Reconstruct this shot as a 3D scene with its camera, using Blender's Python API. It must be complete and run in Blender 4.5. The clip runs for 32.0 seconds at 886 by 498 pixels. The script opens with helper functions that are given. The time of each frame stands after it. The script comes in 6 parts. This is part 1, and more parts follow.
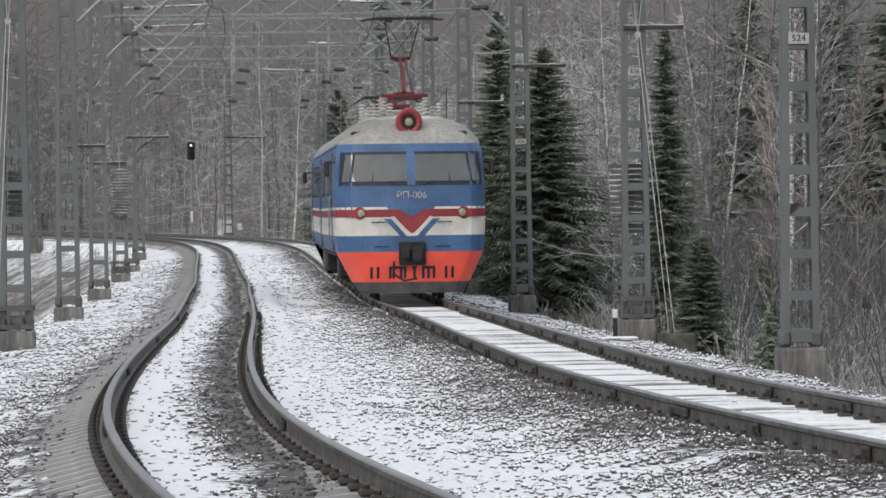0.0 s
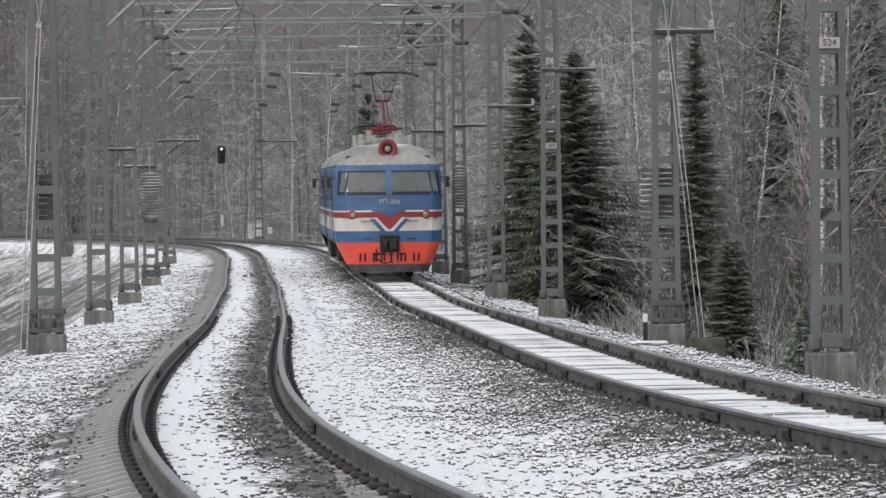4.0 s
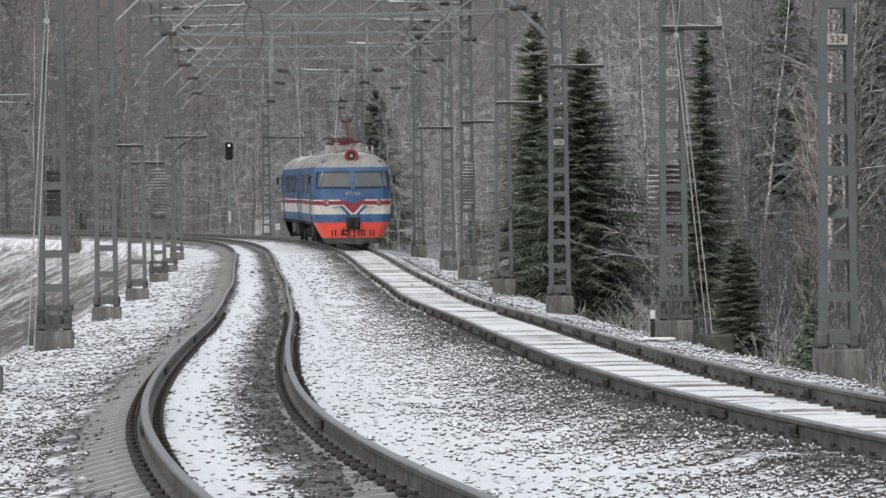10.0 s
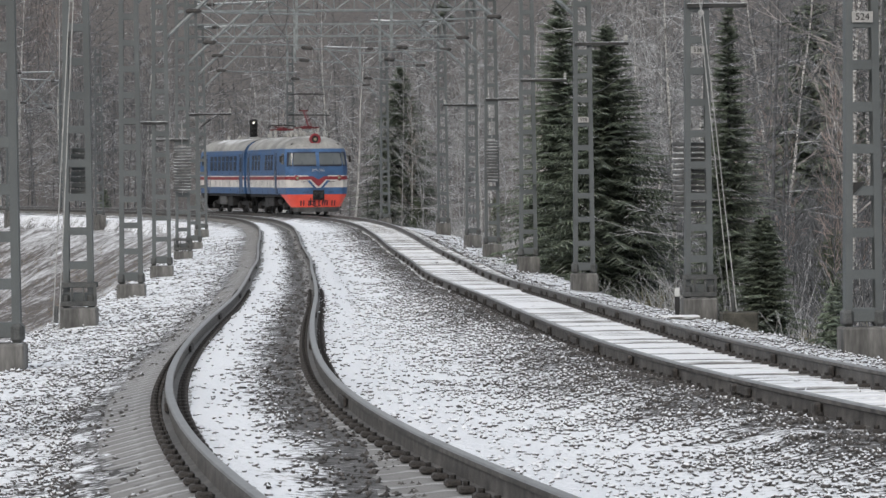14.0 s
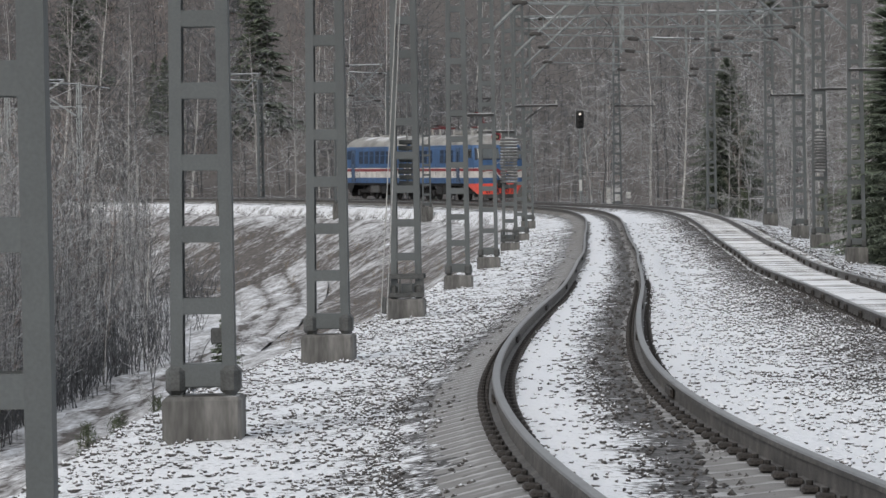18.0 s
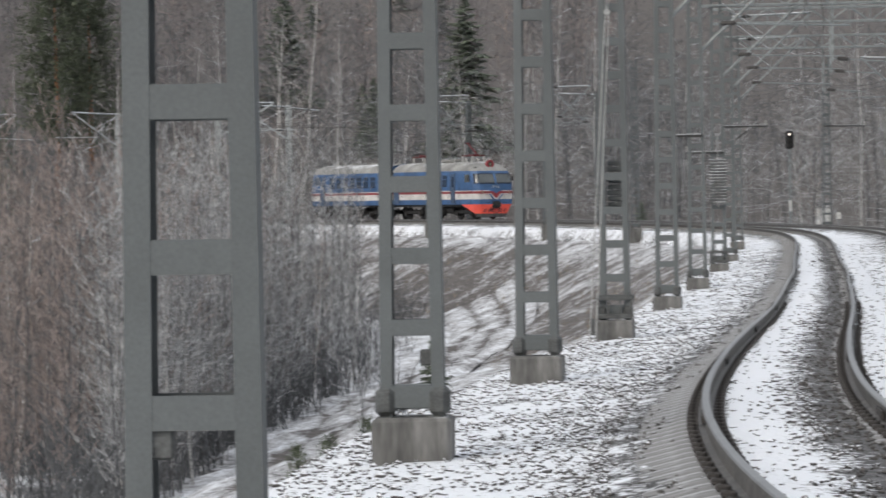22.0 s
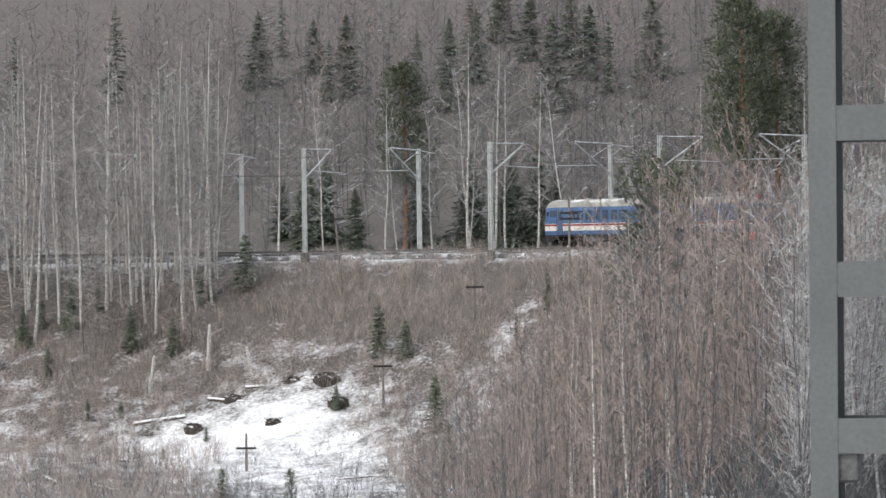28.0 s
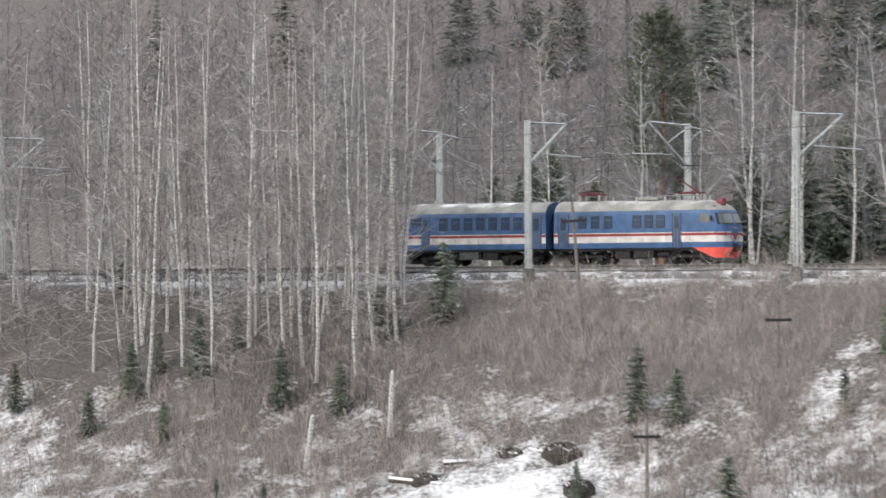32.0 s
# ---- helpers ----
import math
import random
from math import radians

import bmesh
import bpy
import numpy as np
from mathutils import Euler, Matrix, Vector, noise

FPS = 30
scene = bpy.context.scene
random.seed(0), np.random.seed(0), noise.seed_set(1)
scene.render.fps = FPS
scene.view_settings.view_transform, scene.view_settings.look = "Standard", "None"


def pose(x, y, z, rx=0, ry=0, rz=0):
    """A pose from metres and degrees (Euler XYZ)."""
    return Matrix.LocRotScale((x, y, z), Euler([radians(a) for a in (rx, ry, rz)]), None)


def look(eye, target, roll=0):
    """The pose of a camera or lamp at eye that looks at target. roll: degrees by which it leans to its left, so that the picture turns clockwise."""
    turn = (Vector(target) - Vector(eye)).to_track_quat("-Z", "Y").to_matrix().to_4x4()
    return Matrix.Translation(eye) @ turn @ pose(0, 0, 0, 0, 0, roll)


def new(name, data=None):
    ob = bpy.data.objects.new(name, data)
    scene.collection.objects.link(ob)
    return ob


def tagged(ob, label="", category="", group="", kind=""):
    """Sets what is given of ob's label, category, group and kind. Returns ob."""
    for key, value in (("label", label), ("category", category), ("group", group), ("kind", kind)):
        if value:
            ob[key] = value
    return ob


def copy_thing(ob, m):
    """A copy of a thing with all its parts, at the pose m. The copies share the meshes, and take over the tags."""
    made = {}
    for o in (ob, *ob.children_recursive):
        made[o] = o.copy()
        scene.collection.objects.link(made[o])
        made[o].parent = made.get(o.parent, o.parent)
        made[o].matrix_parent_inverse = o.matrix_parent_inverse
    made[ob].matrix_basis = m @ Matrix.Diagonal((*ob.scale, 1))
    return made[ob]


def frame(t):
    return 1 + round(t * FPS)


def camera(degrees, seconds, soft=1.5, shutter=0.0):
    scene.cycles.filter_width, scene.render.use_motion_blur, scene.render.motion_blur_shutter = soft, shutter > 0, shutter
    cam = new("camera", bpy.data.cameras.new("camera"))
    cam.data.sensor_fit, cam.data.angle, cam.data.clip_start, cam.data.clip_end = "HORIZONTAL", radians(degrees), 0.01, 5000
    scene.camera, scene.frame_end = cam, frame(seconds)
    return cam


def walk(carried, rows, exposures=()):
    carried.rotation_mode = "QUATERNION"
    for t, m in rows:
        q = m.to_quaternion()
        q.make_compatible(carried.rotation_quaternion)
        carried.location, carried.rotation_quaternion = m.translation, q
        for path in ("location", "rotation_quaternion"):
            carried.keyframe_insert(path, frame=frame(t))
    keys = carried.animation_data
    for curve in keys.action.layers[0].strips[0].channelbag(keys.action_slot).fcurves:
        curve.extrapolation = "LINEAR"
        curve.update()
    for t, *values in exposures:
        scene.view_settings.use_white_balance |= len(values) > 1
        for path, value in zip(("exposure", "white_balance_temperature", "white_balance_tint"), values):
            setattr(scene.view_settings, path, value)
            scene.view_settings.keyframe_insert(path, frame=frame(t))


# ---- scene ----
EYE = 1.75            # camera height over the near rails' level
cam = camera(14.88, 32.0, 1.5, 0.5)
PATH = [  # seconds, heading, tilt, lean in degrees, metres forward
    (0, 0, -0.411, 0.705, 0), (0.5, -0.086, -0.193, 0.602, 0), (1, -0.782, -0.231, 0.539, 0), (1.5, -0.633, -0.319, 0.483, 0),
    (2, -0.495, -0.404, 0.544, 0), (2.5, -0.391, -0.361, 0.544, 0), (3, -0.45, -0.362, 0.606, 0), (3.5, -0.447, -0.346, 0.609, 0),
    (5.5, -1.041, -0.322, 0.684, 0), (6, -1.145, -0.306, 0.688, 0), (6.5, -1.005, -0.376, 0.62, 0), (7, -0.93, -0.424, 0.576, 0),
    (7.5, -0.961, -0.394, 0.558, 0), (8, -0.797, -0.411, 0.563, 0), (8.5, -0.774, -0.659, 0.558, 0), (9, -0.746, -0.703, 0.559, 0),
    (9.5, -0.674, -0.584, 0.604, 0), (10, -0.637, -0.396, 0.583, 0), (10.5, -1.072, -0.445, 0.657, 0), (11, -1.452, -0.426, 0.63, 0),
    (11.5, -1.222, -0.481, 0.607, 0), (12, -1.253, -0.473, 0.613, 0), (12.5, -1.295, -0.434, 0.556, 0), (13, -1.237, -0.574, 0.506, 0),
    (13.5, -1.035, -0.684, 0.537, 0), (15.5, -2.2, -1.015, 0.967, 0), (16, -5.049, -1.007, 0.979, 0), (16.5, -5.645, -1, 0.719, 0),
    (17, -5.509, -0.867, 0.762, 0), (17.5, -6.254, -0.819, 0.719, 0), (18, -6.565, -0.861, 0.736, 0), (18.5, -6.533, -0.736, 0.768, 0),
    (19, -6.748, -0.576, 0.841, 0), (19.5, -7.273, -0.471, 0.791, 0), (20, -7.948, -0.425, 0.776, 0), (20.5, -8.595, -0.446, 0.775, 0),
    (21, -8.988, -0.52, 0.773, 0), (21.5, -9.415, -0.556, 0.847, 0), (22, -10.084, -0.451, 0.888, 0), (22.5, -12.282, -0.394, 0.972, 0),
    (23, -14.456, -0.378, 0.97, 0), (23.5, -15.995, -0.342, 0.9, 0), (24, -16.86, -0.412, 0.917, 0), (24.5, -17.946, -0.329, 0.798, 0),
    (25, -18.777, 0.008, 0.747, 0), (25.5, -19.474, 0.032, 0.7, 0), (27.5, -21.143, -0.026, 0.767, 0), (28, -21.631, 0.082, 0.817, 0),
    (28.5, -21.881, 0.074, 0.767, 2.85), (29, -22.019, -0.228, 0.847, 15.72), (29.5, -22.255, -0.069, 0.827, 28.47), (30, -23.071, -0.096, 0.861, 41.31),
    (30.5, -23.487, 0.198, 0.788, 53.9), (31, -23.316, 0.355, 0.68, 67.82), (31.5, -24.131, 0.176, 0.623, 80.66), (32, -24.972, 0.413, 0.438, 93.11),
]


def view(yaw, tilt, lean, fwd):
    """The camera's pose: heading clockwise from +y, tilt up, fwd metres along the line over the valley."""
    a = radians(-25.0)
    eye = Vector((math.sin(a) * fwd, math.cos(a) * fwd, EYE))
    y, p = radians(yaw), radians(tilt)
    way = Vector((math.sin(y) * math.cos(p), math.cos(y) * math.cos(p), math.sin(p)))
    return look(eye, eye + way, -lean)


walk(cam, [(t, view(y, p, r, f)) for t, y, p, r, f in PATH],
     [(0, 0.34), (13.5, 0.28), (16.5, 0.06), (19, 0.12), (20, 0.24), (21.8, 0.32), (22.5, 0.56), (23.5, 1.02), (24.3, 1.15), (25.5, 1.05), (27.5, 0.8), (29, 0.68), (30, 0.62), (31, 0.72), (32, 0.98)])

# ---------------------------------------------------------------- light
world = bpy.data.worlds.new("overcast_sky")
scene.world = world
world.use_nodes = True
wn, wl = world.node_tree.nodes, world.node_tree.links
sky = wn.new("ShaderNodeTexSky")
sky.sky_type, sky.sun_disc = "NISHITA", False
sky.sun_elevation, sky.sun_rotation = radians(32), radians(200)
sky.air_density, sky.dust_density = 1.0, 6.0
grey = wn.new("ShaderNodeMixRGB")
grey.inputs[0].default_value = 0.75
grey.inputs[2].default_value = (6.2, 6.4, 6.7, 1)      # the cloud cover
wl.new(sky.outputs[0], grey.inputs[1])
wl.new(grey.outputs[0], wn["Background"].inputs[0])
wn["Background"].inputs[1].default_value = 0.11
sun_data = bpy.data.lights.new("sun", "SUN")
sun_data.energy, sun_data.angle, sun_data.color = 0.7, radians(25), (1.0, 0.97, 0.93)
sun = new("sun", sun_data)
sun.matrix_world = look((-40, -60, 60), (0, 0, 0))

# ---------------------------------------------------------------- small tools


class Mesh:
    """Collects vertices and faces."""

    def __init__(self):
        self.v, self.f = [], []

    def add(self, verts, faces):
        n = len(self.v)
        self.v.extend([tuple(p) for p in verts])
        self.f.extend([tuple(i + n for i in q) for q in faces])
        return self

    def box(self, x, y, z, sx, sy, sz, bevel=0.0, m=None):
        hx, hy, hz = sx / 2, sy / 2, sz / 2
        if not bevel:
            vs = [(x + a * hx, y + b * hy, z + c * hz) for a in (-1, 1) for b in (-1, 1) for c in (-1, 1)]
            fs = [(0, 1, 3, 2), (4, 6, 7, 5), (0, 4, 5, 1), (2, 3, 7, 6), (0, 2, 6, 4), (1, 5, 7, 3)]
        else:
            b_ = min(bevel, hx * .9, hy * .9, hz * .9)
            vs, fs, idx = [], [], {}
            for a in (-1, 1):
                for b in (-1, 1):
                    for c in (-1, 1):
                        for k in range(3):
                            p = [a * hx, b * hy, c * hz]
                            for j in range(3):
                                if j != k:
                                    p[j] -= (a, b, c)[j] * b_
                            idx[a, b, c, k] = len(vs)
                            vs.append((x + p[0], y + p[1], z + p[2]))
                        q = (idx[a, b, c, 0], idx[a, b, c, 1], idx[a, b, c, 2])
                        fs.append(q if a * b * c > 0 else q[::-1])
            for k in range(3):
                i, j = (k + 1) % 3, (k + 2) % 3
                for s in (-1, 1):
                    ring = []
                    for u, w in ((-1, -1), (1, -1), (1, 1), (-1, 1)):
                        key = [0, 0, 0]
                        key[k], key[i], key[j] = s, u, w
                        ring.append(idx[(*key, k)])
                    fs.append(tuple(ring if s > 0 else ring[::-1]))
                for u in (-1, 1):
                    for w in (-1, 1):
                        lo, hi = [0, 0, 0], [0, 0, 0]
                        lo[k], lo[i], lo[j] = -1, u, w
                        hi[k], hi[i], hi[j] = 1, u, w
                        q = (idx[(*lo, i)], idx[(*hi, i)], idx[(*hi, j)], idx[(*lo, j)])
                        fs.append(q if u * w < 0 else q[::-1])
        if m is not None:
            vs = [m @ Vector(p) for p in vs]
        return self.add(vs, fs)

    def tube(self, p, q, r0, r1=None, n=6, cap=True):
        p, q = Vector(p), Vector(q)
        r1 = r0 if r1 is None else r1
        d = (q - p)
        if d.length < 1e-6:
            return self
        d.normalize()
        a = d.orthogonal().normalized()
        b = d.cross(a)
        vs, fs = [], []
        for c, r in ((p, r0), (q, r1)):
            for i in range(n):
                t = 2 * math.pi * i / n
                vs.append(c + (a * math.cos(t) + b * math.sin(t)) * r)
        for i in range(n):
            j = (i + 1) % n
            fs.append((i, j, n + j, n + i))
        if cap:
            fs.append(tuple(range(n))[::-1])
            fs.append(tuple(range(n, 2 * n)))
        return self.add(vs, fs)

    def path(self, pts, r, n=5):
        for p, q in zip(pts, pts[1:]):
            self.tube(p, q, r, r, n, False)
        return self

    def lathe(self, p, axis, profile, n=12):
        """profile: (distance along axis, radius)."""
        d = Vector(axis).normalized()
        a = d.orthogonal().normalized()
        b = d.cross(a)
        p = Vector(p)
        vs, fs = [], []
        for h, r in profile:
            for i in range(n):
                t = 2 * math.pi * i / n
                vs.append(p + d * h + (a * math.cos(t) + b * math.sin(t)) * r)
        for k in range(len(profile) - 1):
            for i in range(n):
                j = (i + 1) % n
                fs.append((k * n + i, k * n + j, (k + 1) * n + j, (k + 1) * n + i))
        fs.append(tuple(range(n))[::-1])
        fs.append(tuple(range((len(profile) - 1) * n, len(profile) * n)))
        return self.add(vs, fs)

    def grid(self, rows):
        """rows of points, all of one length."""
        n = len(rows[0])
        fs = [(i * n + j, i * n + j + 1, (i + 1) * n + j + 1, (i + 1) * n + j)
              for i in range(len(rows) - 1) for j in range(n - 1)]
        return self.add([p for r in rows for p in r], fs)

    def data(self, name, mat, smooth=False):
        me = bpy.data.meshes.new(name)
        me.from_pydata(self.v, [], self.f)
        me.materials.append(mat)
        if smooth:
            me.polygons.foreach_set("use_smooth", [True] * len(me.polygons))
        me.update()
        return me


def part(name, mesh, mat, parent=None, label="", smooth=False, m=None):
    me = mesh.data(name, mat, smooth) if isinstance(mesh, Mesh) else mesh
    ob = new(name, me)
    if parent is not None:
        ob.parent = parent
    if m is not None:
        ob.matrix_basis = m
    if label:
        ob["label"] = label
    return ob


def thing(name, label, category, group="", kind="", m=None):
    ob = new(name)
    if m is not None:
        ob.matrix_basis = m
    return tagged(ob, label, category, group, kind)


# ---------------------------------------------------------------- materials


def material(name, colour, rough=0.7, metal=0.0, scale=8.0, vary=0.25, fine=60.0, bump=0.2, colour2=None,
             snow=0.0, snow_scale=3.0, snow_rand=0.0, rand=0.0, stretch=(1, 1, 1), dist=0.02):
    """A surface with grain at two scales; snow: how much snow dust lies on faces that look up."""
    mat = bpy.data.materials.new(name)
    mat.use_nodes = True
    nt = mat.node_tree
    nd, ln = nt.nodes, nt.links
    bs = nd["Principled BSDF"]
    bs.inputs["Metallic"].default_value = metal
    tc = nd.new("ShaderNodeTexCoord")
    mp = nd.new("ShaderNodeMapping")
    mp.inputs["Scale"].default_value = stretch
    ln.new(tc.outputs["Object"], mp.inputs[0])
    n1 = nd.new("ShaderNodeTexNoise")
    n1.inputs["Scale"].default_value, n1.inputs["Detail"].default_value = scale, 4
    n2 = nd.new("ShaderNodeTexNoise")
    n2.inputs["Scale"].default_value, n2.inputs["Detail"].default_value = fine, 3
    for n in (n1, n2):
        ln.new(mp.outputs[0], n.inputs["Vector"])
    c2 = colour2 or tuple(c * (1 - vary * 1.6) for c in colour)
    hi = tuple(min(1, c * (1 + vary)) for c in colour)
    ramp = nd.new("ShaderNodeValToRGB")
    ramp.color_ramp.elements[0].position, ramp.color_ramp.elements[1].position = 0.32, 0.68
    ramp.color_ramp.elements[0].color, ramp.color_ramp.elements[1].color = (*c2, 1), (*hi, 1)
    ln.new(n1.outputs[0], ramp.inputs[0])
    mx = nd.new("ShaderNodeMixRGB")
    mx.blend_type = "OVERLAY"
    mx.inputs[0].default_value = min(1.0, vary * 2)
    ln.new(ramp.outputs[0], mx.inputs[1])
    ln.new(n2.outputs[0], mx.inputs[2])
    out = mx.outputs[0]
    if rand:
        oi = nd.new("ShaderNodeObjectInfo")
        hs = nd.new("ShaderNodeHueSaturation")
        mr = nd.new("ShaderNodeMapRange")
        mr.inputs[3].default_value, mr.inputs[4].default_value = 1 - rand, 1 + rand
        ln.new(oi.outputs["Random"], mr.inputs[0])
        ln.new(mr.outputs[0], hs.inputs["Value"])
        ln.new(out, hs.inputs["Color"])
        out = hs.outputs[0]
    if snow:
        ge = nd.new("ShaderNodeNewGeometry")
        sx = nd.new("ShaderNodeSeparateXYZ")
        ln.new(ge.outputs["Normal"], sx.inputs[0])
        n3 = nd.new("ShaderNodeTexNoise")
        n3.inputs["Scale"].default_value, n3.inputs["Detail"].default_value = snow_scale, 5
        ln.new(tc.outputs["Object"], n3.inputs["Vector"])
        ma = nd.new("ShaderNodeMath")
        ma.operation = "MULTIPLY_ADD"
        ln.new(sx.outputs[2], ma.inputs[0])
        ma.inputs[1].default_value = 0.6
        ln.new(n3.outputs[0], ma.inputs[2])
        if snow_rand:       # more on some pieces than on others
            pick, more = nd.new("ShaderNodeObjectInfo"), nd.new("ShaderNodeMath")
            more.operation = "MULTIPLY_ADD"
            more.inputs[1].default_value = snow_rand
            ln.new(pick.outputs["Random"], more.inputs[0])
            ln.new(n3.outputs[0], more.inputs[2])
            ln.new(more.outputs[0], ma.inputs[2])
        st = nd.new("ShaderNodeMapRange")
        st.inputs[1].default_value, st.inputs[2].default_value = 1.18 - snow, 1.34 - snow
        ln.new(ma.outputs[0], st.inputs[0])
        ms = nd.new("ShaderNodeMixRGB")
        ms.inputs[2].default_value = (0.80, 0.82, 0.85, 1)
        ln.new(st.outputs[0], ms.inputs[0])
        ln.new(out, ms.inputs[1])
        out = ms.outputs[0]
    ln.new(out, bs.inputs["Base Color"])
    rr = nd.new("ShaderNodeMapRange")
    rr.inputs[3].default_value, rr.inputs[4].default_value = max(0, rough - .12), min(1, rough + .12)
    ln.new(n1.outputs[0], rr.inputs[0])
    ln.new(rr.outputs[0], bs.inputs["Roughness"])
    if bump:
        bp = nd.new("ShaderNodeBump")
        bp.inputs["Strength"].default_value, bp.inputs["Distance"].default_value = bump, dist
        ln.new(n2.outputs[0], bp.inputs["Height"])
        ln.new(bp.outputs[0], bs.inputs["Normal"])
    return mat


def ground_material(name, bare, bare2, scale, edge=0.10, fine=14.0, bump=0.6, up=0.0, grain=0.55):
    """Bare ground under snow; the mesh's 'snow' attribute says how much snow lies there."""
    mat = bpy.data.materials.new(name)
    mat.use_nodes = True
    nd, ln = mat.node_tree.nodes, mat.node_tree.links
    bs = nd["Principled BSDF"]
    tc = nd.new("ShaderNodeTexCoord")
    big = nd.new("ShaderNodeTexNoise")
    big.inputs["Scale"].default_value, big.inputs["Detail"].default_value = scale, 6
    big.inputs["Roughness"].default_value = 0.65
    fin = nd.new("ShaderNodeTexNoise")
    fin.inputs["Scale"].default_value, fin.inputs["Detail"].default_value = fine, 4
    ln.new(tc.outputs["Object"], big.inputs["Vector"])
    ln.new(tc.outputs["Object"], fin.inputs["Vector"])
    base = nd.new("ShaderNodeValToRGB")
    base.color_ramp.elements[0].position, base.color_ramp.elements[1].position = 0.35, 0.65
    base.color_ramp.elements[0].color, base.color_ramp.elements[1].color = (*bare, 1), (*bare2, 1)
    ln.new(fin.outputs[0], base.inputs[0])
    at = nd.new("ShaderNodeAttribute")
    at.attribute_name = "snow"
    mix = nd.new("ShaderNodeMath")
    mix.operation = "MULTIPLY_ADD"
    ln.new(fin.outputs[0], mix.inputs[0])
    mix.inputs[1].default_value = grain
    ln.new(big.outputs[0], mix.inputs[2])
    add = nd.new("ShaderNodeMath")
    ln.new(mix.outputs[0], add.inputs[0])
    ln.new(at.outputs["Fac"], add.inputs[1])
    st = nd.new("ShaderNodeMapRange")
    mid = 0.685 + grain / 2
    st.inputs[1].default_value, st.inputs[2].default_value = mid - edge, mid + edge
    if up:       # loose pieces keep snow on their tops alone
        ge, sx, mu = nd.new("ShaderNodeNewGeometry"), nd.new("ShaderNodeSeparateXYZ"), nd.new("ShaderNodeMath")
        mu.operation = "MULTIPLY_ADD"
        ln.new(ge.outputs["Normal"], sx.inputs[0])
        ln.new(sx.outputs[2], mu.inputs[0])
        mu.inputs[1].default_value = up * 2
        sb = nd.new("ShaderNodeMath")
        sb.operation = "SUBTRACT"
        ln.new(add.outputs[0], sb.inputs[0])
        sb.inputs[1].default_value = up * 1.35
        ln.new(sb.outputs[0], mu.inputs[2])
        ln.new(mu.outputs[0], st.inputs[0])
    else:
        ln.new(add.outputs[0], st.inputs[0])
    ms = nd.new("ShaderNodeMixRGB")
    ms.inputs[2].default_value = (0.885, 0.91, 0.95, 1)
    ln.new(st.outputs[0], ms.inputs[0])
    ln.new(base.outputs[0], ms.inputs[1])
    ln.new(ms.outputs[0], bs.inputs["Base Color"])
    bs.inputs["Roughness"].default_value = 0.85
    bp = nd.new("ShaderNodeBump")
    bp.inputs["Strength"].default_value, bp.inputs["Distance"].default_value = bump, 0.06
    ln.new(mix.outputs[0], bp.inputs["Height"])
    ln.new(bp.outputs[0], bs.inputs["Normal"])
    return mat


BALLAST = ground_material("snowy_gravel", (0.05, 0.049, 0.049), (0.165, 0.163, 0.164), 1.1, 0.09, 13.0, 0.9, grain=1.15)
SOIL = ground_material("snowy_soil", (0.072, 0.065, 0.061), (0.145, 0.130, 0.121), 0.45, 0.20, 3.5, 0.8)
STONE = ground_material("crushed_stone", (0.045, 0.043, 0.042), (0.15, 0.142, 0.137), 1.1, 0.07, 30.0, 0.3, 0.32)
CONCRETE = material("weathered_concrete", (0.15, 0.148, 0.142), 0.9, scale=2.6, vary=0.32, fine=14, bump=0.15, snow=0.10, snow_scale=2.0, stretch=(1.6, 1.6, 0.35))
TIE = material("sleeper_concrete", (0.25, 0.245, 0.235), 0.9, scale=5, vary=0.35, fine=70, bump=0.3, snow=0.02, snow_scale=2.2, snow_rand=0.62, rand=0.12)
TIE_BARE = material("sleeper_concrete_swept", (0.235, 0.232, 0.228), 0.9, scale=2, vary=0.18, fine=70, bump=0.2, snow=0.06, snow_scale=1.0, rand=0.05)
RAIL = material("rail_steel", (0.115, 0.109, 0.103), 0.6, 0.2, scale=6, vary=0.4, fine=80, bump=0.15)
RAILTOP = material("rail_running_surface", (0.30, 0.30, 0.30), 0.35, 0.9, scale=4, vary=0.2, fine=90, bump=0.05)
FASTENER = material("rusty_fastening", (0.068, 0.063, 0.060), 0.8, 0.2, scale=20, vary=0.4, fine=90)
MAST = material("mast_grey_paint", (0.122, 0.136, 0.140), 0.55, 0.1, scale=1.5, vary=0.10, fine=60, bump=0.05, rand=0.05)
MASTDARK = material("mast_inner_steel", (0.10, 0.105, 0.105), 0.6, 0.2, scale=4, vary=0.3, fine=50, bump=0.1)
GALV = material("galvanised_steel", (0.25, 0.275, 0.28), 0.45, 0.35, scale=6, vary=0.2, fine=60, bump=0.08)
WIRE = material("copper_wire_dark", (0.10, 0.095, 0.09), 0.5, 0.6, scale=20, vary=0.2, bump=0)
CABLE = material("steel_stay_rope", (0.42, 0.43, 0.43), 0.5, 0.5, scale=20, vary=0.2, bump=0)
PORCELAIN = material("porcelain_insulator", (0.48, 0.48, 0.46), 0.3, scale=6, vary=0.15, bump=0.05)
WEIGHT = material("snow_topped_weight_concrete", (0.13, 0.135, 0.137), 0.9, scale=4, vary=0.3, fine=50, bump=0.3, snow=0.34, snow_scale=2.0)
INSUL = material("brown_insulator", (0.045, 0.042, 0.040), 0.3, scale=6, vary=0.2, bump=0.05)

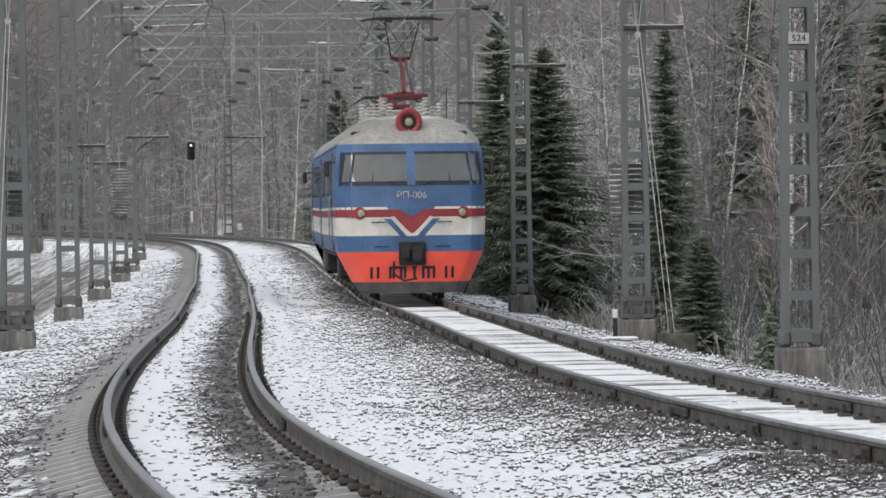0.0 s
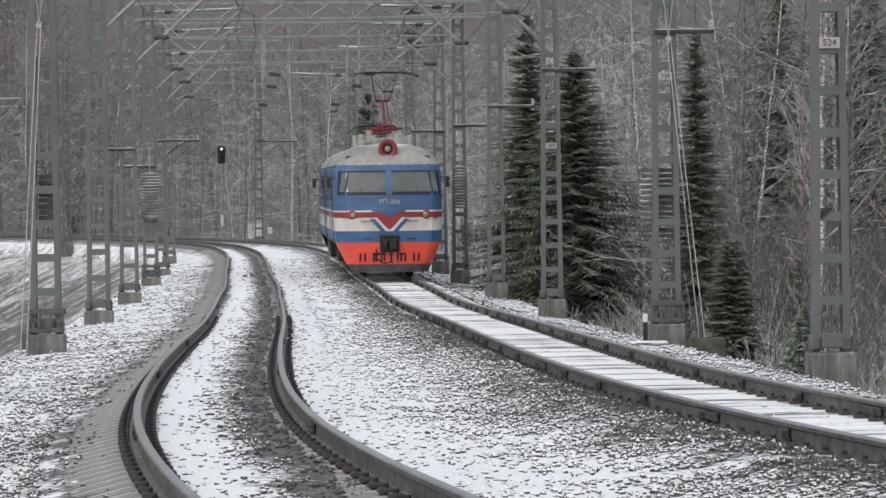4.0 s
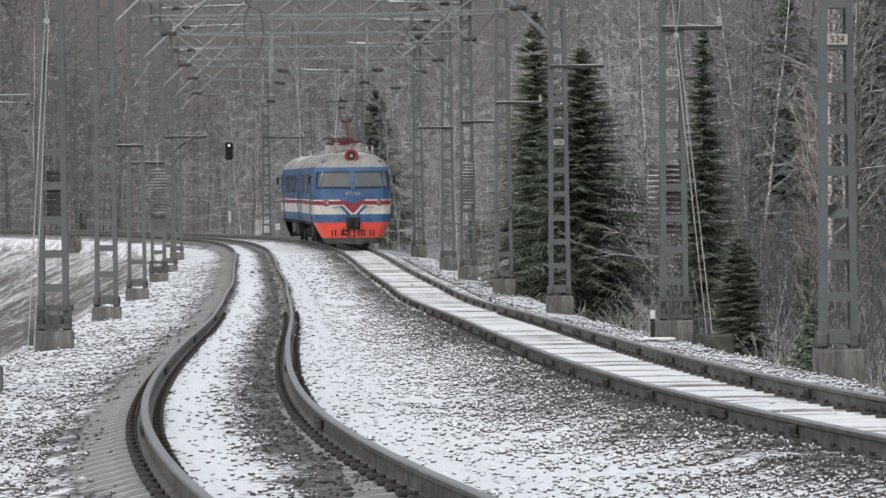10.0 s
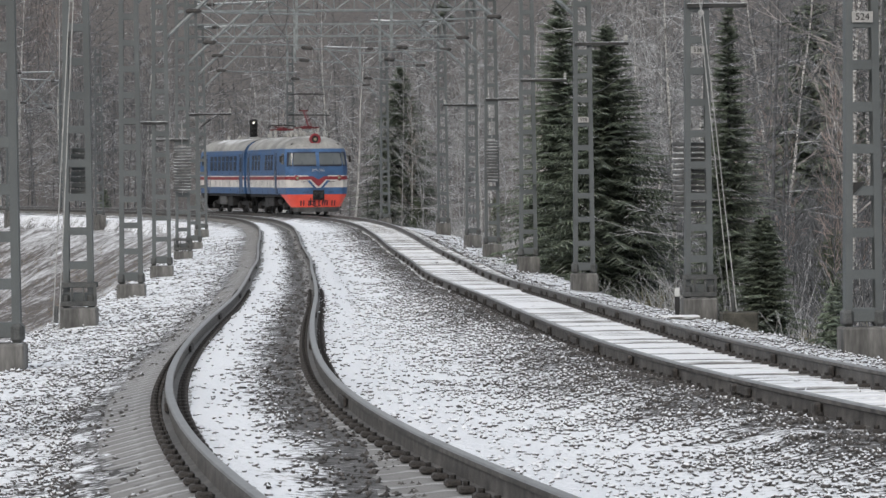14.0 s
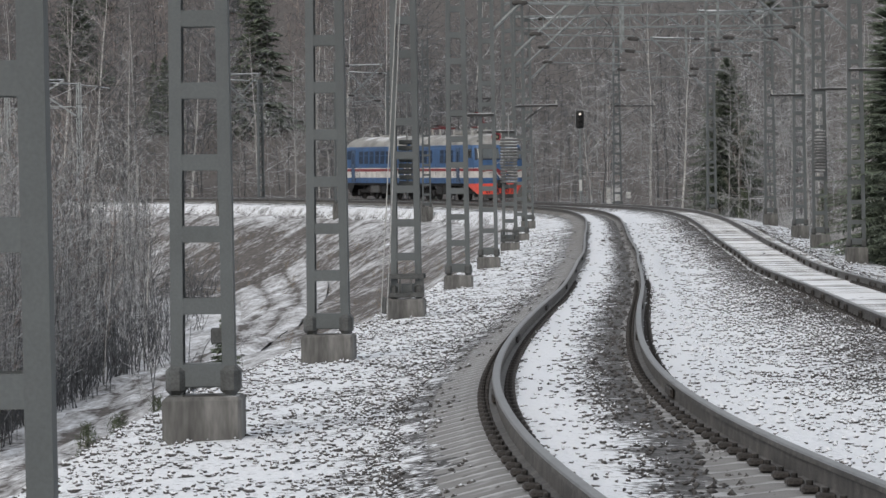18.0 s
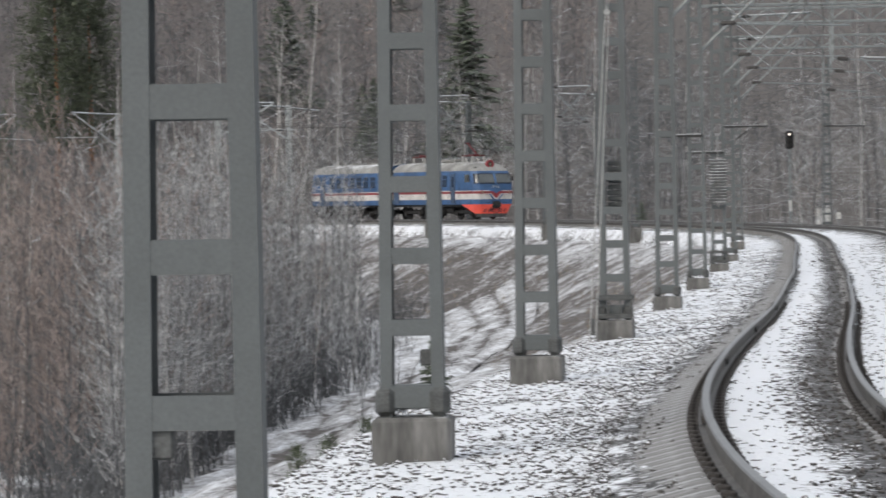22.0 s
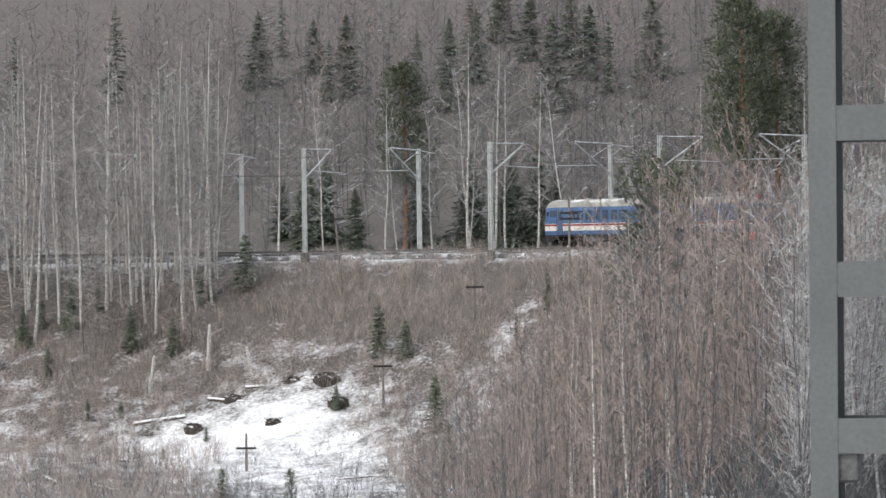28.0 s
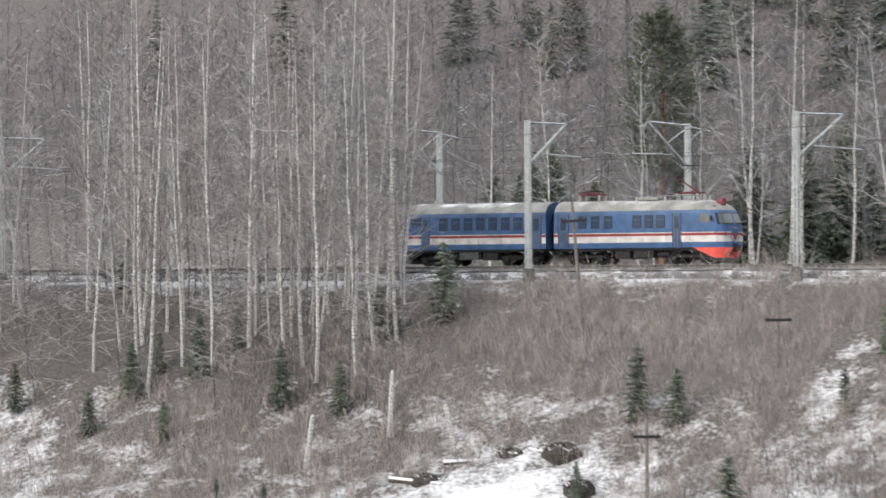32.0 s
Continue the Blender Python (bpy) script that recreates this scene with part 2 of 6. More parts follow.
# ---------------------------------------------------------------- the two tracks' lines
RIGHT = [(27, -45), (15.2, -14), (8.75, 0), (6.08, 10), (4.5, 18), (3.38, 25), (2.49, 32), (1.76, 40), (1.09, 50), (0.2, 65), (-1.18, 85), (-1.95, 98.03), (-3.31, 117.98),
         (-4.64, 137.94), (-6.24, 157.88), (-8.82, 177.67), (-13.38, 197.16), (-20.24, 216.0), (-29.35, 233.82), (-40.4, 250.47), (-53.65, 265.43), (-68.99, 278.22), (-86.21, 288.36), (-104.91, 295.36), (-124.59, 298.8), (-144.6, 299.7), (-186, 300.8), (-260, 302.6)]
# rail height against the camera's, by distance north
RISE_Y = (-45, 0, 10, 18, 25, 32, 40, 50, 65, 85, 110, 140, 176, 203, 227, 242, 253, 267, 295, 302, 325)
RISE_Z = (-1.35, -1.36, -1.38, -1.45, -1.5, -1.57, -1.59, -1.63, -1.71, -1.76, -1.54, -1.12, -0.66, -0.42, -0.13, 0.06, 0.2, 0.32, 0.45, 0.5, 0.5)
# how far the left track lies from the right one and above it
GAP_Y = (-45, 12, 16, 20, 26, 34, 43, 60, 84, 128, 160, 330)
GAP_D = (5.04, 5.04, 5.08, 5.09, 5.0, 4.84, 4.74, 4.64, 4.4, 4.55, 4.6, 4.6)
GAP_Z = (0.0, 0.0, -0.023, -0.048, -0.062, -0.055, -0.032, -0.016, 0.139, 0.0, 0.0, 0.0)


def spline(points, step=0.5):
    """Catmull-Rom through the points, resampled by length: x, y, heading (anticlockwise from +y), length."""
    p = np.array([points[0], *points, points[-1]], float)
    p[0], p[-1] = 2 * p[1] - p[2], 2 * p[-2] - p[-3]
    out = []
    for i in range(1, len(p) - 2):
        t = np.linspace(0, 1, 60, endpoint=False)[:, None]
        a, b, c, d = p[i - 1:i + 3]
        out.append(0.5 * (2 * b + (c - a) * t + (2 * a - 5 * b + 4 * c - d) * t ** 2 + (3 * b - a - 3 * c + d) * t ** 3))
    q = np.concatenate(out)
    s = np.concatenate([[0], np.cumsum(np.hypot(*np.diff(q, axis=0).T))])
    u = np.arange(0, s[-1], step)
    x, y = np.interp(u, s, q[:, 0]), np.interp(u, s, q[:, 1])
    k = np.ones(9) / 9
    x[4:-4], y[4:-4] = np.convolve(x, k, "valid"), np.convolve(y, k, "valid")
    th = np.unwrap(np.arctan2(-np.gradient(x), np.gradient(y)))
    return x, y, th, u


RX, RY, RT, RS = spline(RIGHT)
RZ = np.interp(RY, RISE_Y, RISE_Z) + EYE
RZ[20:-20] = np.convolve(RZ, np.ones(41) / 41, "valid")
LG, LDZ = np.interp(RY, GAP_Y, GAP_D), np.interp(RY, GAP_Y, GAP_Z)
LG[20:-20], LDZ[20:-20] = np.convolve(LG, np.ones(41) / 41, "valid"), np.convolve(LDZ, np.ones(41) / 41, "valid")
LX, LY, LZ = RX - np.cos(RT) * LG, RY - np.sin(RT) * LG, RZ + LDZ
LT = np.unwrap(np.arctan2(-np.gradient(LX), np.gradient(LY)))
S0 = float(np.interp(78.08, RY[:400], RS[:400]))     # where the railcar's nose stands at the start


def on_right(s, off=0.0, dz=0.0):
    th = np.interp(s, RS, RT)
    return Vector((np.interp(s, RS, RX) + math.cos(th) * off, np.interp(s, RS, RY) + math.sin(th) * off, np.interp(s, RS, RZ) + dz)), float(th)


def on_left(s, off=0.0, dz=0.0):
    th = np.interp(s, RS, LT)
    return Vector((np.interp(s, RS, LX) + math.cos(th) * off, np.interp(s, RS, LY) + math.sin(th) * off, np.interp(s, RS, LZ) + dz)), float(th)


def s_of(y):
    return float(np.interp(y, RY, RS))


# ---------------------------------------------------------------- terrain
# height over the rails by distance from the tracks, on the valley's side and on the forest's side
VALLEY_D = (0, 3.4, 4.6, 12.0, 30.0, 70.0, 120.0, 250.0)
VALLEY_H = (-0.95, -1.0, -1.5, -5.4, -9.6, -14.6, -15.5, -13.0)
FAR_D = (0, 3.4, 4.6, 12.0, 22.0, 34.0, 50.0, 90.0, 140.0, 250.0)
VALLEY_FAR_H = (-0.9, -0.95, -1.4, -5.8, -12.0, -17.0, -18.5, -18.0, -17.0, -13.0)
FOREST_D = (0, 3.2, 5.5, 9.0, 25.0, 70.0, 140.0, 400.0)
FOREST_H = (-1.0, -1.1, -1.9, -1.7, -0.4, 10.0, 28.0, 95.0)


def terrain(px, py):
    """Height and side (+1 forest, -1 valley) and distance from the nearer track, for arrays."""
    px, py = np.asarray(px, float), np.asarray(py, float)
    st = slice(0, len(RX), 6)
    rx, ry, rt, rz, lg = RX[st], RY[st], RT[st], RZ[st], LG[st]
    z, side, dist = np.empty(px.shape), np.empty(px.shape), np.empty(px.shape)
    flat = [a.ravel() for a in (px, py)]
    zf, sf, df = z.ravel(), side.ravel(), dist.ravel()
    for k in range(0, len(flat[0]), 4000):
        x, y = flat[0][k:k + 4000], flat[1][k:k + 4000]
        d2 = (x[:, None] - rx) ** 2 + (y[:, None] - ry) ** 2
        i = d2.argmin(1)
        off = (x - rx[i]) * np.cos(rt[i]) + (y - ry[i]) * np.sin(rt[i])
        d = np.sqrt(d2[np.arange(len(x)), i])
        right = off > -lg[i] / 2
        dd = np.where(right, d, np.maximum(0, d - lg[i]))
        dd = np.where((off < 0) & (off > -lg[i]), 0, dd)
        far = np.clip((-x - 45) / 35, 0, 1)
        valley = np.interp(dd, VALLEY_D, VALLEY_H) * (1 - far) + np.interp(dd, FAR_D, VALLEY_FAR_H) * far
        h = np.where(right, np.interp(dd, FOREST_D, FOREST_H), valley)
        zf[k:k + 4000], sf[k:k + 4000], df[k:k + 4000] = rz[i] + h, np.where(right, 1, -1), dd
    return zf.reshape(px.shape), sf.reshape(px.shape), df.reshape(px.shape)


def height(x, y):
    return float(terrain(np.array([x]), np.array([y]))[0][0])


def wave(x, y):
    """A smooth uneven field, about -1 to 1."""
    return (np.sin(x * 0.31 + 1.7 * np.sin(y * 0.13)) * np.cos(y * 0.27 + 1.3 * np.sin(x * 0.11)) * 0.6
            + np.sin(x * 1.1 + y * 0.7 + 2 * np.sin(y * 0.4)) * 0.25 + np.sin(x * 2.3 - y * 1.9) * 0.15)


xs = np.concatenate([np.arange(-2400, -500, 150), np.arange(-500, -220, 20), np.arange(-220, -20, 2.5), np.arange(-20, 14, 0.8), np.arange(14, 70, 3),
                     np.arange(70, 400, 25), np.arange(400, 2401, 200)])
ys = np.concatenate([np.arange(-1500, -60, 120), np.arange(-60, 10, 4), np.arange(10, 330, 1.8), np.arange(330, 600, 15), np.arange(600, 3000, 200)])
gx, gy = np.meshgrid(xs, ys)
gz, gside, gd = terrain(gx, gy)
rough_amp = np.clip((gd - 4) / 12, 0, 1) * 0.55
gz = gz + wave(gx, gy) * rough_amp
ROAD_Y, ROAD_X = (20, 60, 100, 130, 158, 172, 200, 217), (-16, -19, -24, -28, -31, -30.5, -32, -37)
gz = gz - 0.38 * np.exp(-((gx - np.interp(gy, ROAD_Y, ROAD_X)) / 2.3) ** 4) * ((gy > 21) & (gy < 214))
snow = np.where(gside < 0, np.interp(gd, (0, 4, 6, 13, 16, 60, 100), (0.3, 0.16, 0.03, 0.01, 0.19, 0.10, 0.07)), np.interp(gd, (0, 5, 9, 30, 60, 100), (0.3, 0.24, 0.03, -0.16, -0.3, -0.32)))
snow = snow - 0.22 * np.exp(-((gd - 15) / 14) ** 2) * (gside < 0) * np.clip((-gx - 50) / 30, 0, 1)
snow = snow + wave(gx * 0.5 + 30, gy * 0.5) * 0.12
cu, cv = gx * math.sin(radians(-25.1)) + gy * math.cos(radians(-24.3)) - 290, gx * math.cos(radians(-25.1)) - gy * math.sin(radians(-25.1))
clear = np.exp(-((cu / 8) ** 2 + (cv / 11) ** 2) ** 2) * (0.75 + 0.25 * np.sin(gx * 0.5 + 2 * np.sin(gy * 0.3)))       # the snowy clearing in the valley
thin_u, thin_v = gx * math.sin(radians(-20.3)) + gy * math.cos(radians(-20.3)) - 295, gx * math.cos(radians(-20.3)) - gy * math.sin(radians(-20.3))
snow = snow + np.exp(-((thin_u / 4.5) ** 2 + (thin_v / 2.6) ** 2)) * 0.32
snow = snow + clear * 0.34 + np.exp(-(((cu + 18) / 17) ** 2 + ((cv - 2) / 11) ** 2) ** 2) * 0.15
gm = Mesh()
ny, nx = gx.shape
gm.v = list(zip(gx.ravel().tolist(), gy.ravel().tolist(), gz.ravel().tolist()))
gm.f = [(i * nx + j, i * nx + j + 1, (i + 1) * nx + j + 1, (i + 1) * nx + j) for i in range(ny - 1) for j in range(nx - 1)]
gdata = gm.data("ground", SOIL, True)
at = gdata.attributes.new("snow", "FLOAT", "POINT")
at.data.foreach_set("value", snow.ravel().astype(np.float32))
ground = tagged(new("ground", gdata), "snow-dusted brown soil and dry grass of a valley", "ground", kind="structure")


# the two-rut way at the embankment's foot
ry_ = np.arange(22, 214, 1.5)
rx_ = np.convolve(np.interp(np.arange(22 - 9, 214 + 9, 1.5), ROAD_Y, ROAD_X), np.ones(13) / 13, "valid")[:len(ry_)]
rm, ra = Mesh(), []
for x, y in zip(rx_, ry_):
    for o, a in ((-2.6, 0.14), (-1.9, 0.22), (-1.2, 0.16), (-0.9, -0.02), (-0.6, 0.10), (0, 0.18), (0.6, 0.10), (0.9, -0.02), (1.2, 0.16), (1.9, 0.22), (2.6, 0.14)):
        px, py = np.array([x + o]), np.array([y])
        t_, s_, d_ = terrain(px, py)
        edge = 0.0 if abs(o) > 2.5 else 0.14
        rm.v.append((x + o, y, float(t_[0] + wave(px, py)[0] * min(1, max(0, (d_[0] - 4) / 12)) * 0.55) + edge - (0.06 if 0.5 < abs(o) < 1.1 else 0)))
        ra.append(a + 0.05 * math.sin(y * 1.3 + o))
rm.f = [(i * 11 + j, i * 11 + j + 1, i * 11 + 12 + j, i * 11 + 11 + j) for i in range(len(ry_) - 1) for j in range(10)]
rdata = rm.data("road", SOIL, True)
rdata.attributes.new("snow", "FLOAT", "POINT").data.foreach_set("value", np.array(ra, np.float32))
tagged(new("road", rdata), "snowy two-rut dirt track at the embankment foot", "road", kind="structure")


# ---------------------------------------------------------------- ballast bed
def bed():
    st = np.concatenate([np.arange(s_of(2), s_of(70), 0.4), np.arange(s_of(70), RS[-1] - 2, 1.0)])
    lx, ly, lz = (np.interp(st, RS, a) for a in (LX, LY, LZ))
    rx, ry, rz, th = (np.interp(st, RS, a) for a in (RX, RY, RZ, RT))
    cols = [(-1, -5.9, -1.9), (-1, -5.1, -1.25), (-1, -4.3, -0.54), (-1, -3.3, -0.43), (-1, -2.4, -0.39), (-1, -1.75, -0.36), (-1, -1.35, -0.285), (-1, -0.98, -0.20),
            (-1, -0.76, -0.20), (-1, -0.5, -0.170), (-1, -0.2, -0.170), (-1, 0.1, -0.175), (-1, 0.5, -0.182), (-1, 0.76, -0.20), (-1, 0.95, -0.165), (-1, 1.4, -0.17),
            (0, 0.34, -0.24), (0, 0.41, -0.26), (0, 0.48, -0.27), (0, 0.55, -0.26), (0, 0.62, -0.24),
            (1, -1.5, -0.16), (1, -1.0, -0.155), (1, -0.76, -0.2), (1, -0.4, -0.176), (1, 0, -0.176), (1, 0.4, -0.176), (1, 0.76, -0.2), (1, 1.0, -0.2), (1, 1.4, -0.22),
            (1, 1.9, -0.36), (1, 2.6, -0.46), (1, 3.6, -0.56), (1, 4.4, -1.1), (1, 5.2, -1.9)]
    amount = [0.05, 0.17, 0.30, 0.33, 0.32, 0.26, 0.06, -0.04, 0.17, 0.56, 0.46, 0.18, -0.18, -0.12, 0.50, 0.66,
              0.52, 0.46, 0.40, 0.31, 0.22, 0.12, -0.02, 0.0, 0.34, 0.36, 0.34, 0.0, -0.1, 0.05, 0.2, 0.26, 0.25, 0.2, 0.16]
    X, Y, Z, W = [], [], [], []
    for (side, o, h), a in zip(cols, amount):
        if side < 0:
            if o < -2:      # the shoulder narrows round the curve
                o = o * np.interp(st, (s_of(120), s_of(190), s_of(262), s_of(287)), (1.0, 0.62, 0.62, 0.5))
            x, y, z = lx + np.cos(th) * o, ly + np.sin(th) * o, lz + h
        elif side > 0:
            x, y, z = rx + np.cos(th) * o, ry + np.sin(th) * o, rz + h
        else:
            x, y, z = lx + (rx - lx) * o, ly + (ry - ly) * o, lz + (rz - lz) * o + h
        n = wave(x * 3.1, y * 2.7)
        if side < 0 and -0.3 < np.max(o) < 0.6:      # sleepers lie bare at the near end
            near = np.interp(st, (s_of(19), s_of(25)), (1.0, 0.0))
            a, z = a - 0.34 * near, z - 0.045 * near
        if side < 0 and np.max(o) < -1.5:      # the wind has swept the shoulder round the far curve
            a = a - np.interp(st, (s_of(262), s_of(287)), (0.0, 0.20))
        free = np.max(np.abs(o)) > 1.5 or side == 0
        X.append(x), Y.append(y), Z.append(z + n * (0.035 if free else 0.012)), W.append(np.zeros(len(x)) + a + n * 0.05)
    X, Y, Z, W = (np.array(a) for a in (X, Y, Z, W))
    n, k = X.shape
    me = Mesh()
    me.v = list(zip(X.ravel().tolist(), Y.ravel().tolist(), Z.ravel().tolist()))
    me.f = [(i * k + j, (i + 1) * k + j, (i + 1) * k + j + 1, i * k + j + 1) for i in range(n - 1) for j in range(k - 1)]
    data = me.data("ballast_bed", BALLAST, True)
    a = data.attributes.new("snow", "FLOAT", "POINT")
    a.data.foreach_set("value", W.ravel().astype(np.float32))
    return tagged(new("ballast_bed", data), "grey crushed-stone ballast dusted with snow", "ballast", kind="structure"), X, Y, Z, W


ballast_bed, BX, BY, BZ, BW = bed()


# ---------------------------------------------------------------- rails
RAIL_FOOT = [(-0.075, -0.18), (0.075, -0.18), (0.075, -0.167), (0.013, -0.15), (0.010, -0.055), (0.036, -0.042), (0.0365, -0.012)]
RAIL_FOOT = RAIL_FOOT + [(-x, z) for x, z in reversed(RAIL_FOOT)][0:5] + [(-0.075, -0.167)]


def sweep(where, off, outline, s0, s1, closed=True):
    st = np.concatenate([np.arange(s0, min(s1, s_of(90)), 1.0), np.arange(max(s0, s_of(90)), s1, 2.0)])
    me, n = Mesh(), len(outline)
    for s in st:
        for ox, oz in outline:
            p, _ = where(s, off + ox, oz)
            me.v.append(tuple(p))
    for i in range(len(st) - 1):
        for j in range(n if closed else n - 1):
            k = (j + 1) % n
            me.f.append((i * n + j, (i + 1) * n + j, (i + 1) * n + k, i * n + k))
    return me


track_left = thing("railway_track", "curving railway track with grey sleepers half under snow", "railway track", "tracks")
track_right = thing("railway_track", "curving railway track, snow lying white between its rails", "railway track", "tracks")
S_NEAR, S_FAR = s_of(3), RS[-1] - 3
for tr, where in ((track_left, on_left), (track_right, on_right)):
    for off in (-0.76, 0.76):
        rail = part("rail", sweep(where, off, RAIL_FOOT, S_NEAR, S_FAR), RAIL, tr, "brown-grey steel rail")
        part("running_surface", sweep(where, off, [(0.0365, -0.012), (0.028, 0.0), (-0.028, 0.0), (-0.0365, -0.012)], S_NEAR, S_FAR, False), RAILTOP, rail, "worn bright rail head")

# ---------------------------------------------------------------- the railcar
MOTOR_LONG, TRAILER_LONG = 12.9, 11.3
COACH = MOTOR_LONG
TALL = 1.04
RUN_T = (0, 1, 2, 3, 6, 7, 8, 9, 10, 11, 12, 13, 16, 17, 18, 19, 20, 21, 22, 28, 29, 30, 31, 32)
RUN_S = (-0.18, 7.54, 15.25, 22.97, 45.81, 53.27, 60.58, 67.77, 74.96, 82.28, 90.0, 98.2, 125.0, 133.7, 142.7, 151.9, 161.1, 170.8, 180.3,
         236.6, 245.5, 254.5, 263.5, 272.7)
CAR_BLUE = material("blue_coach_paint", (0.050, 0.118, 0.255), 0.42, scale=1.3, vary=0.18, fine=25, bump=0.05)
CAR_WHITE = material("cream_white_coach_paint", (0.62, 0.60, 0.57), 0.45, scale=1.2, vary=0.16, fine=25, bump=0.05)
LETTER = material("faded_white_lettering", (0.42, 0.43, 0.45), 0.5, scale=9, vary=0.25, fine=60, bump=0.02)
CAR_RED = material("dark_red_stripe_paint", (0.25, 0.032, 0.042), 0.45, scale=1.2, vary=0.15, fine=25, bump=0.04)
CAR_ORANGE = material("signal_red_skirt_paint", (0.98, 0.115, 0.075), 0.5, scale=1.5, vary=0.10, fine=25, bump=0.04)
CAR_ROOF = material("dirty_grey_roof_paint", (0.31, 0.308, 0.295), 0.75, scale=0.7, vary=0.22, fine=10, bump=0.1, snow=0.10, snow_scale=0.5)
CAR_DARK = material("sooty_underframe", (0.022, 0.021, 0.021), 0.75, scale=4, vary=0.4, fine=40)
CAR_GREY = material("grey_bumper_paint", (0.085, 0.085, 0.085), 0.6, scale=4, vary=0.25, fine=40)
CAR_DOOR = material("dull_blue_door_paint", (0.058, 0.098, 0.175), 0.5, scale=1.5, vary=0.2, fine=25, bump=0.05)
CAR_SEAM = material("dark_blue_gap", (0.012, 0.018, 0.04), 0.6, scale=4, vary=0.2, bump=0)
PANTO_RED = material("pantograph_red_paint", (0.13, 0.013, 0.018), 0.5, scale=8, vary=0.25, fine=60, bump=0.05)
LAMP_GLASS = material("headlamp_glass", (0.34, 0.31, 0.22), 0.2, 0.2, scale=9, vary=0.1, bump=0)


def glass_material(name="coach_windscreen_glass", low=(0.05, 0.062, 0.066, 1), high=(0.13, 0.145, 0.15, 1), coat=0.6):
    mat = bpy.data.materials.new(name)
    mat.use_nodes = True
    nd, ln = mat.node_tree.nodes, mat.node_tree.links
    bs = nd["Principled BSDF"]
    tc, no, rp = nd.new("ShaderNodeTexCoord"), nd.new("ShaderNodeTexNoise"), nd.new("ShaderNodeValToRGB")
    no.inputs["Scale"].default_value = 1.4
    ln.new(tc.outputs["Object"], no.inputs["Vector"])
    rp.color_ramp.elements[0].color, rp.color_ramp.elements[1].color = low, high
    ln.new(no.outputs[0], rp.inputs[0])
    ln.new(rp.outputs[0], bs.inputs["Base Color"])
    bs.inputs["Roughness"].default_value = 0.06
    bs.inputs["Coat Weight"].default_value = coat
    return mat


GLASS = glass_material()
SIDE_GLASS = glass_material("coach_side_glass", (0.025, 0.042, 0.075, 1), (0.06, 0.085, 0.13, 1), 0.0)
SIDE_GLASS.node_tree.nodes["Principled BSDF"].inputs["Specular IOR Level"].default_value = 0.3
HALF_Z = (0.17, 0.40, 1.09, 1.2, 1.9, 2.6, 3.3, 3.49, 3.7, 3.9, 4.05, 4.15, 4.2)
HALF_W = (1.26, 1.36, 1.68, 1.71, 1.73, 1.73, 1.70, 1.66, 1.56, 1.34, 1.06, 0.68, 0.18)
NOSE_Z = (0.17, 0.40, 1.09, 1.45, 2.05, 2.6, 3.3, 3.49, 3.7, 3.9, 4.05, 4.15, 4.2)
NOSE_Y = (-0.34, -0.26, 0.0, 0.0, 0.0, -0.06, -0.36, -0.46, -0.66, -0.98, -1.4, -1.9, -2.6)


RAKE = [1.0]        # how far the end leans back: 1 for the cab, less for the blunt rear end


def half_w(z):
    return float(np.interp(z, HALF_Z, HALF_W))


def nose(x, z):
    """How far forward the front lies at lateral x and height z."""
    q = min(1.0, abs(x) / half_w(z))
    return COACH / 2 + float(np.interp(z, NOSE_Z, NOSE_Y)) * RAKE[0] - 0.16 * q ** 2 - 0.40 * max(0, q - 0.76) ** 2 / 0.0576


LATERAL = (-1, -0.98, -0.94, -0.88, -0.8, -0.7, -0.5, -0.25, 0, 0.25, 0.5, 0.7, 0.8, 0.88, 0.94, 0.98, 1)


def hull(z0, z1, steps, rear=None, out=0.0):
    """A band of the coach's skin from the rear round the nose and back."""
    rows = []
    for z in np.linspace(z0, z1, steps + 1):
        w = half_w(z)
        r = -COACH / 2 if rear is None else rear
        row = [(-w - out, y, z) for y in np.linspace(r, nose(-w, z) - 0.05, 5)]
        row += [(u * (w + out), nose(u * w, z) + out, z) for u in LATERAL]
        row += [(w + out, y, z) for y in np.linspace(nose(w, z) - 0.05, r, 5)]
        rows.append([Vector(p) for p in row])
    return Mesh().grid(rows)


def on_front(a, b, c, d, out=0.012, n=5, k=3):
    """A patch of the front between the corners (x, z) a, b (below, left to right) and d, c (above)."""
    rows = []
    for j in range(k + 1):
        v = j / k
        row = []
        for i in range(n + 1):
            u = i / n
            x = (a[0] * (1 - u) + b[0] * u) * (1 - v) + (d[0] * (1 - u) + c[0] * u) * v
            z = (a[1] * (1 - u) + b[1] * u) * (1 - v) + (d[1] * (1 - u) + c[1] * u) * v
            row.append(Vector((x + math.copysign(out * 0.4, x), nose(x, z) + out, z)))
        rows.append(row)
    return Mesh().grid(rows)


def solid(mesh, depth, axis=(0, -1, 0)):
    """Gives a patch thickness: its rim goes back along axis."""
    n = len(mesh.v)
    edges = {}
    for f in mesh.f:
        for i, j in zip(f, f[1:] + f[:1]):
            key = (min(i, j), max(i, j))
            edges[key] = None if key in edges else (i, j)
    back = [tuple(Vector(p) + Vector(axis) * depth) for p in mesh.v]
    mesh.v = mesh.v + back
    mesh.f = mesh.f + [(j, i, i + n, j + n) for e in edges.values() if e for i, j in (e,)]
    return mesh


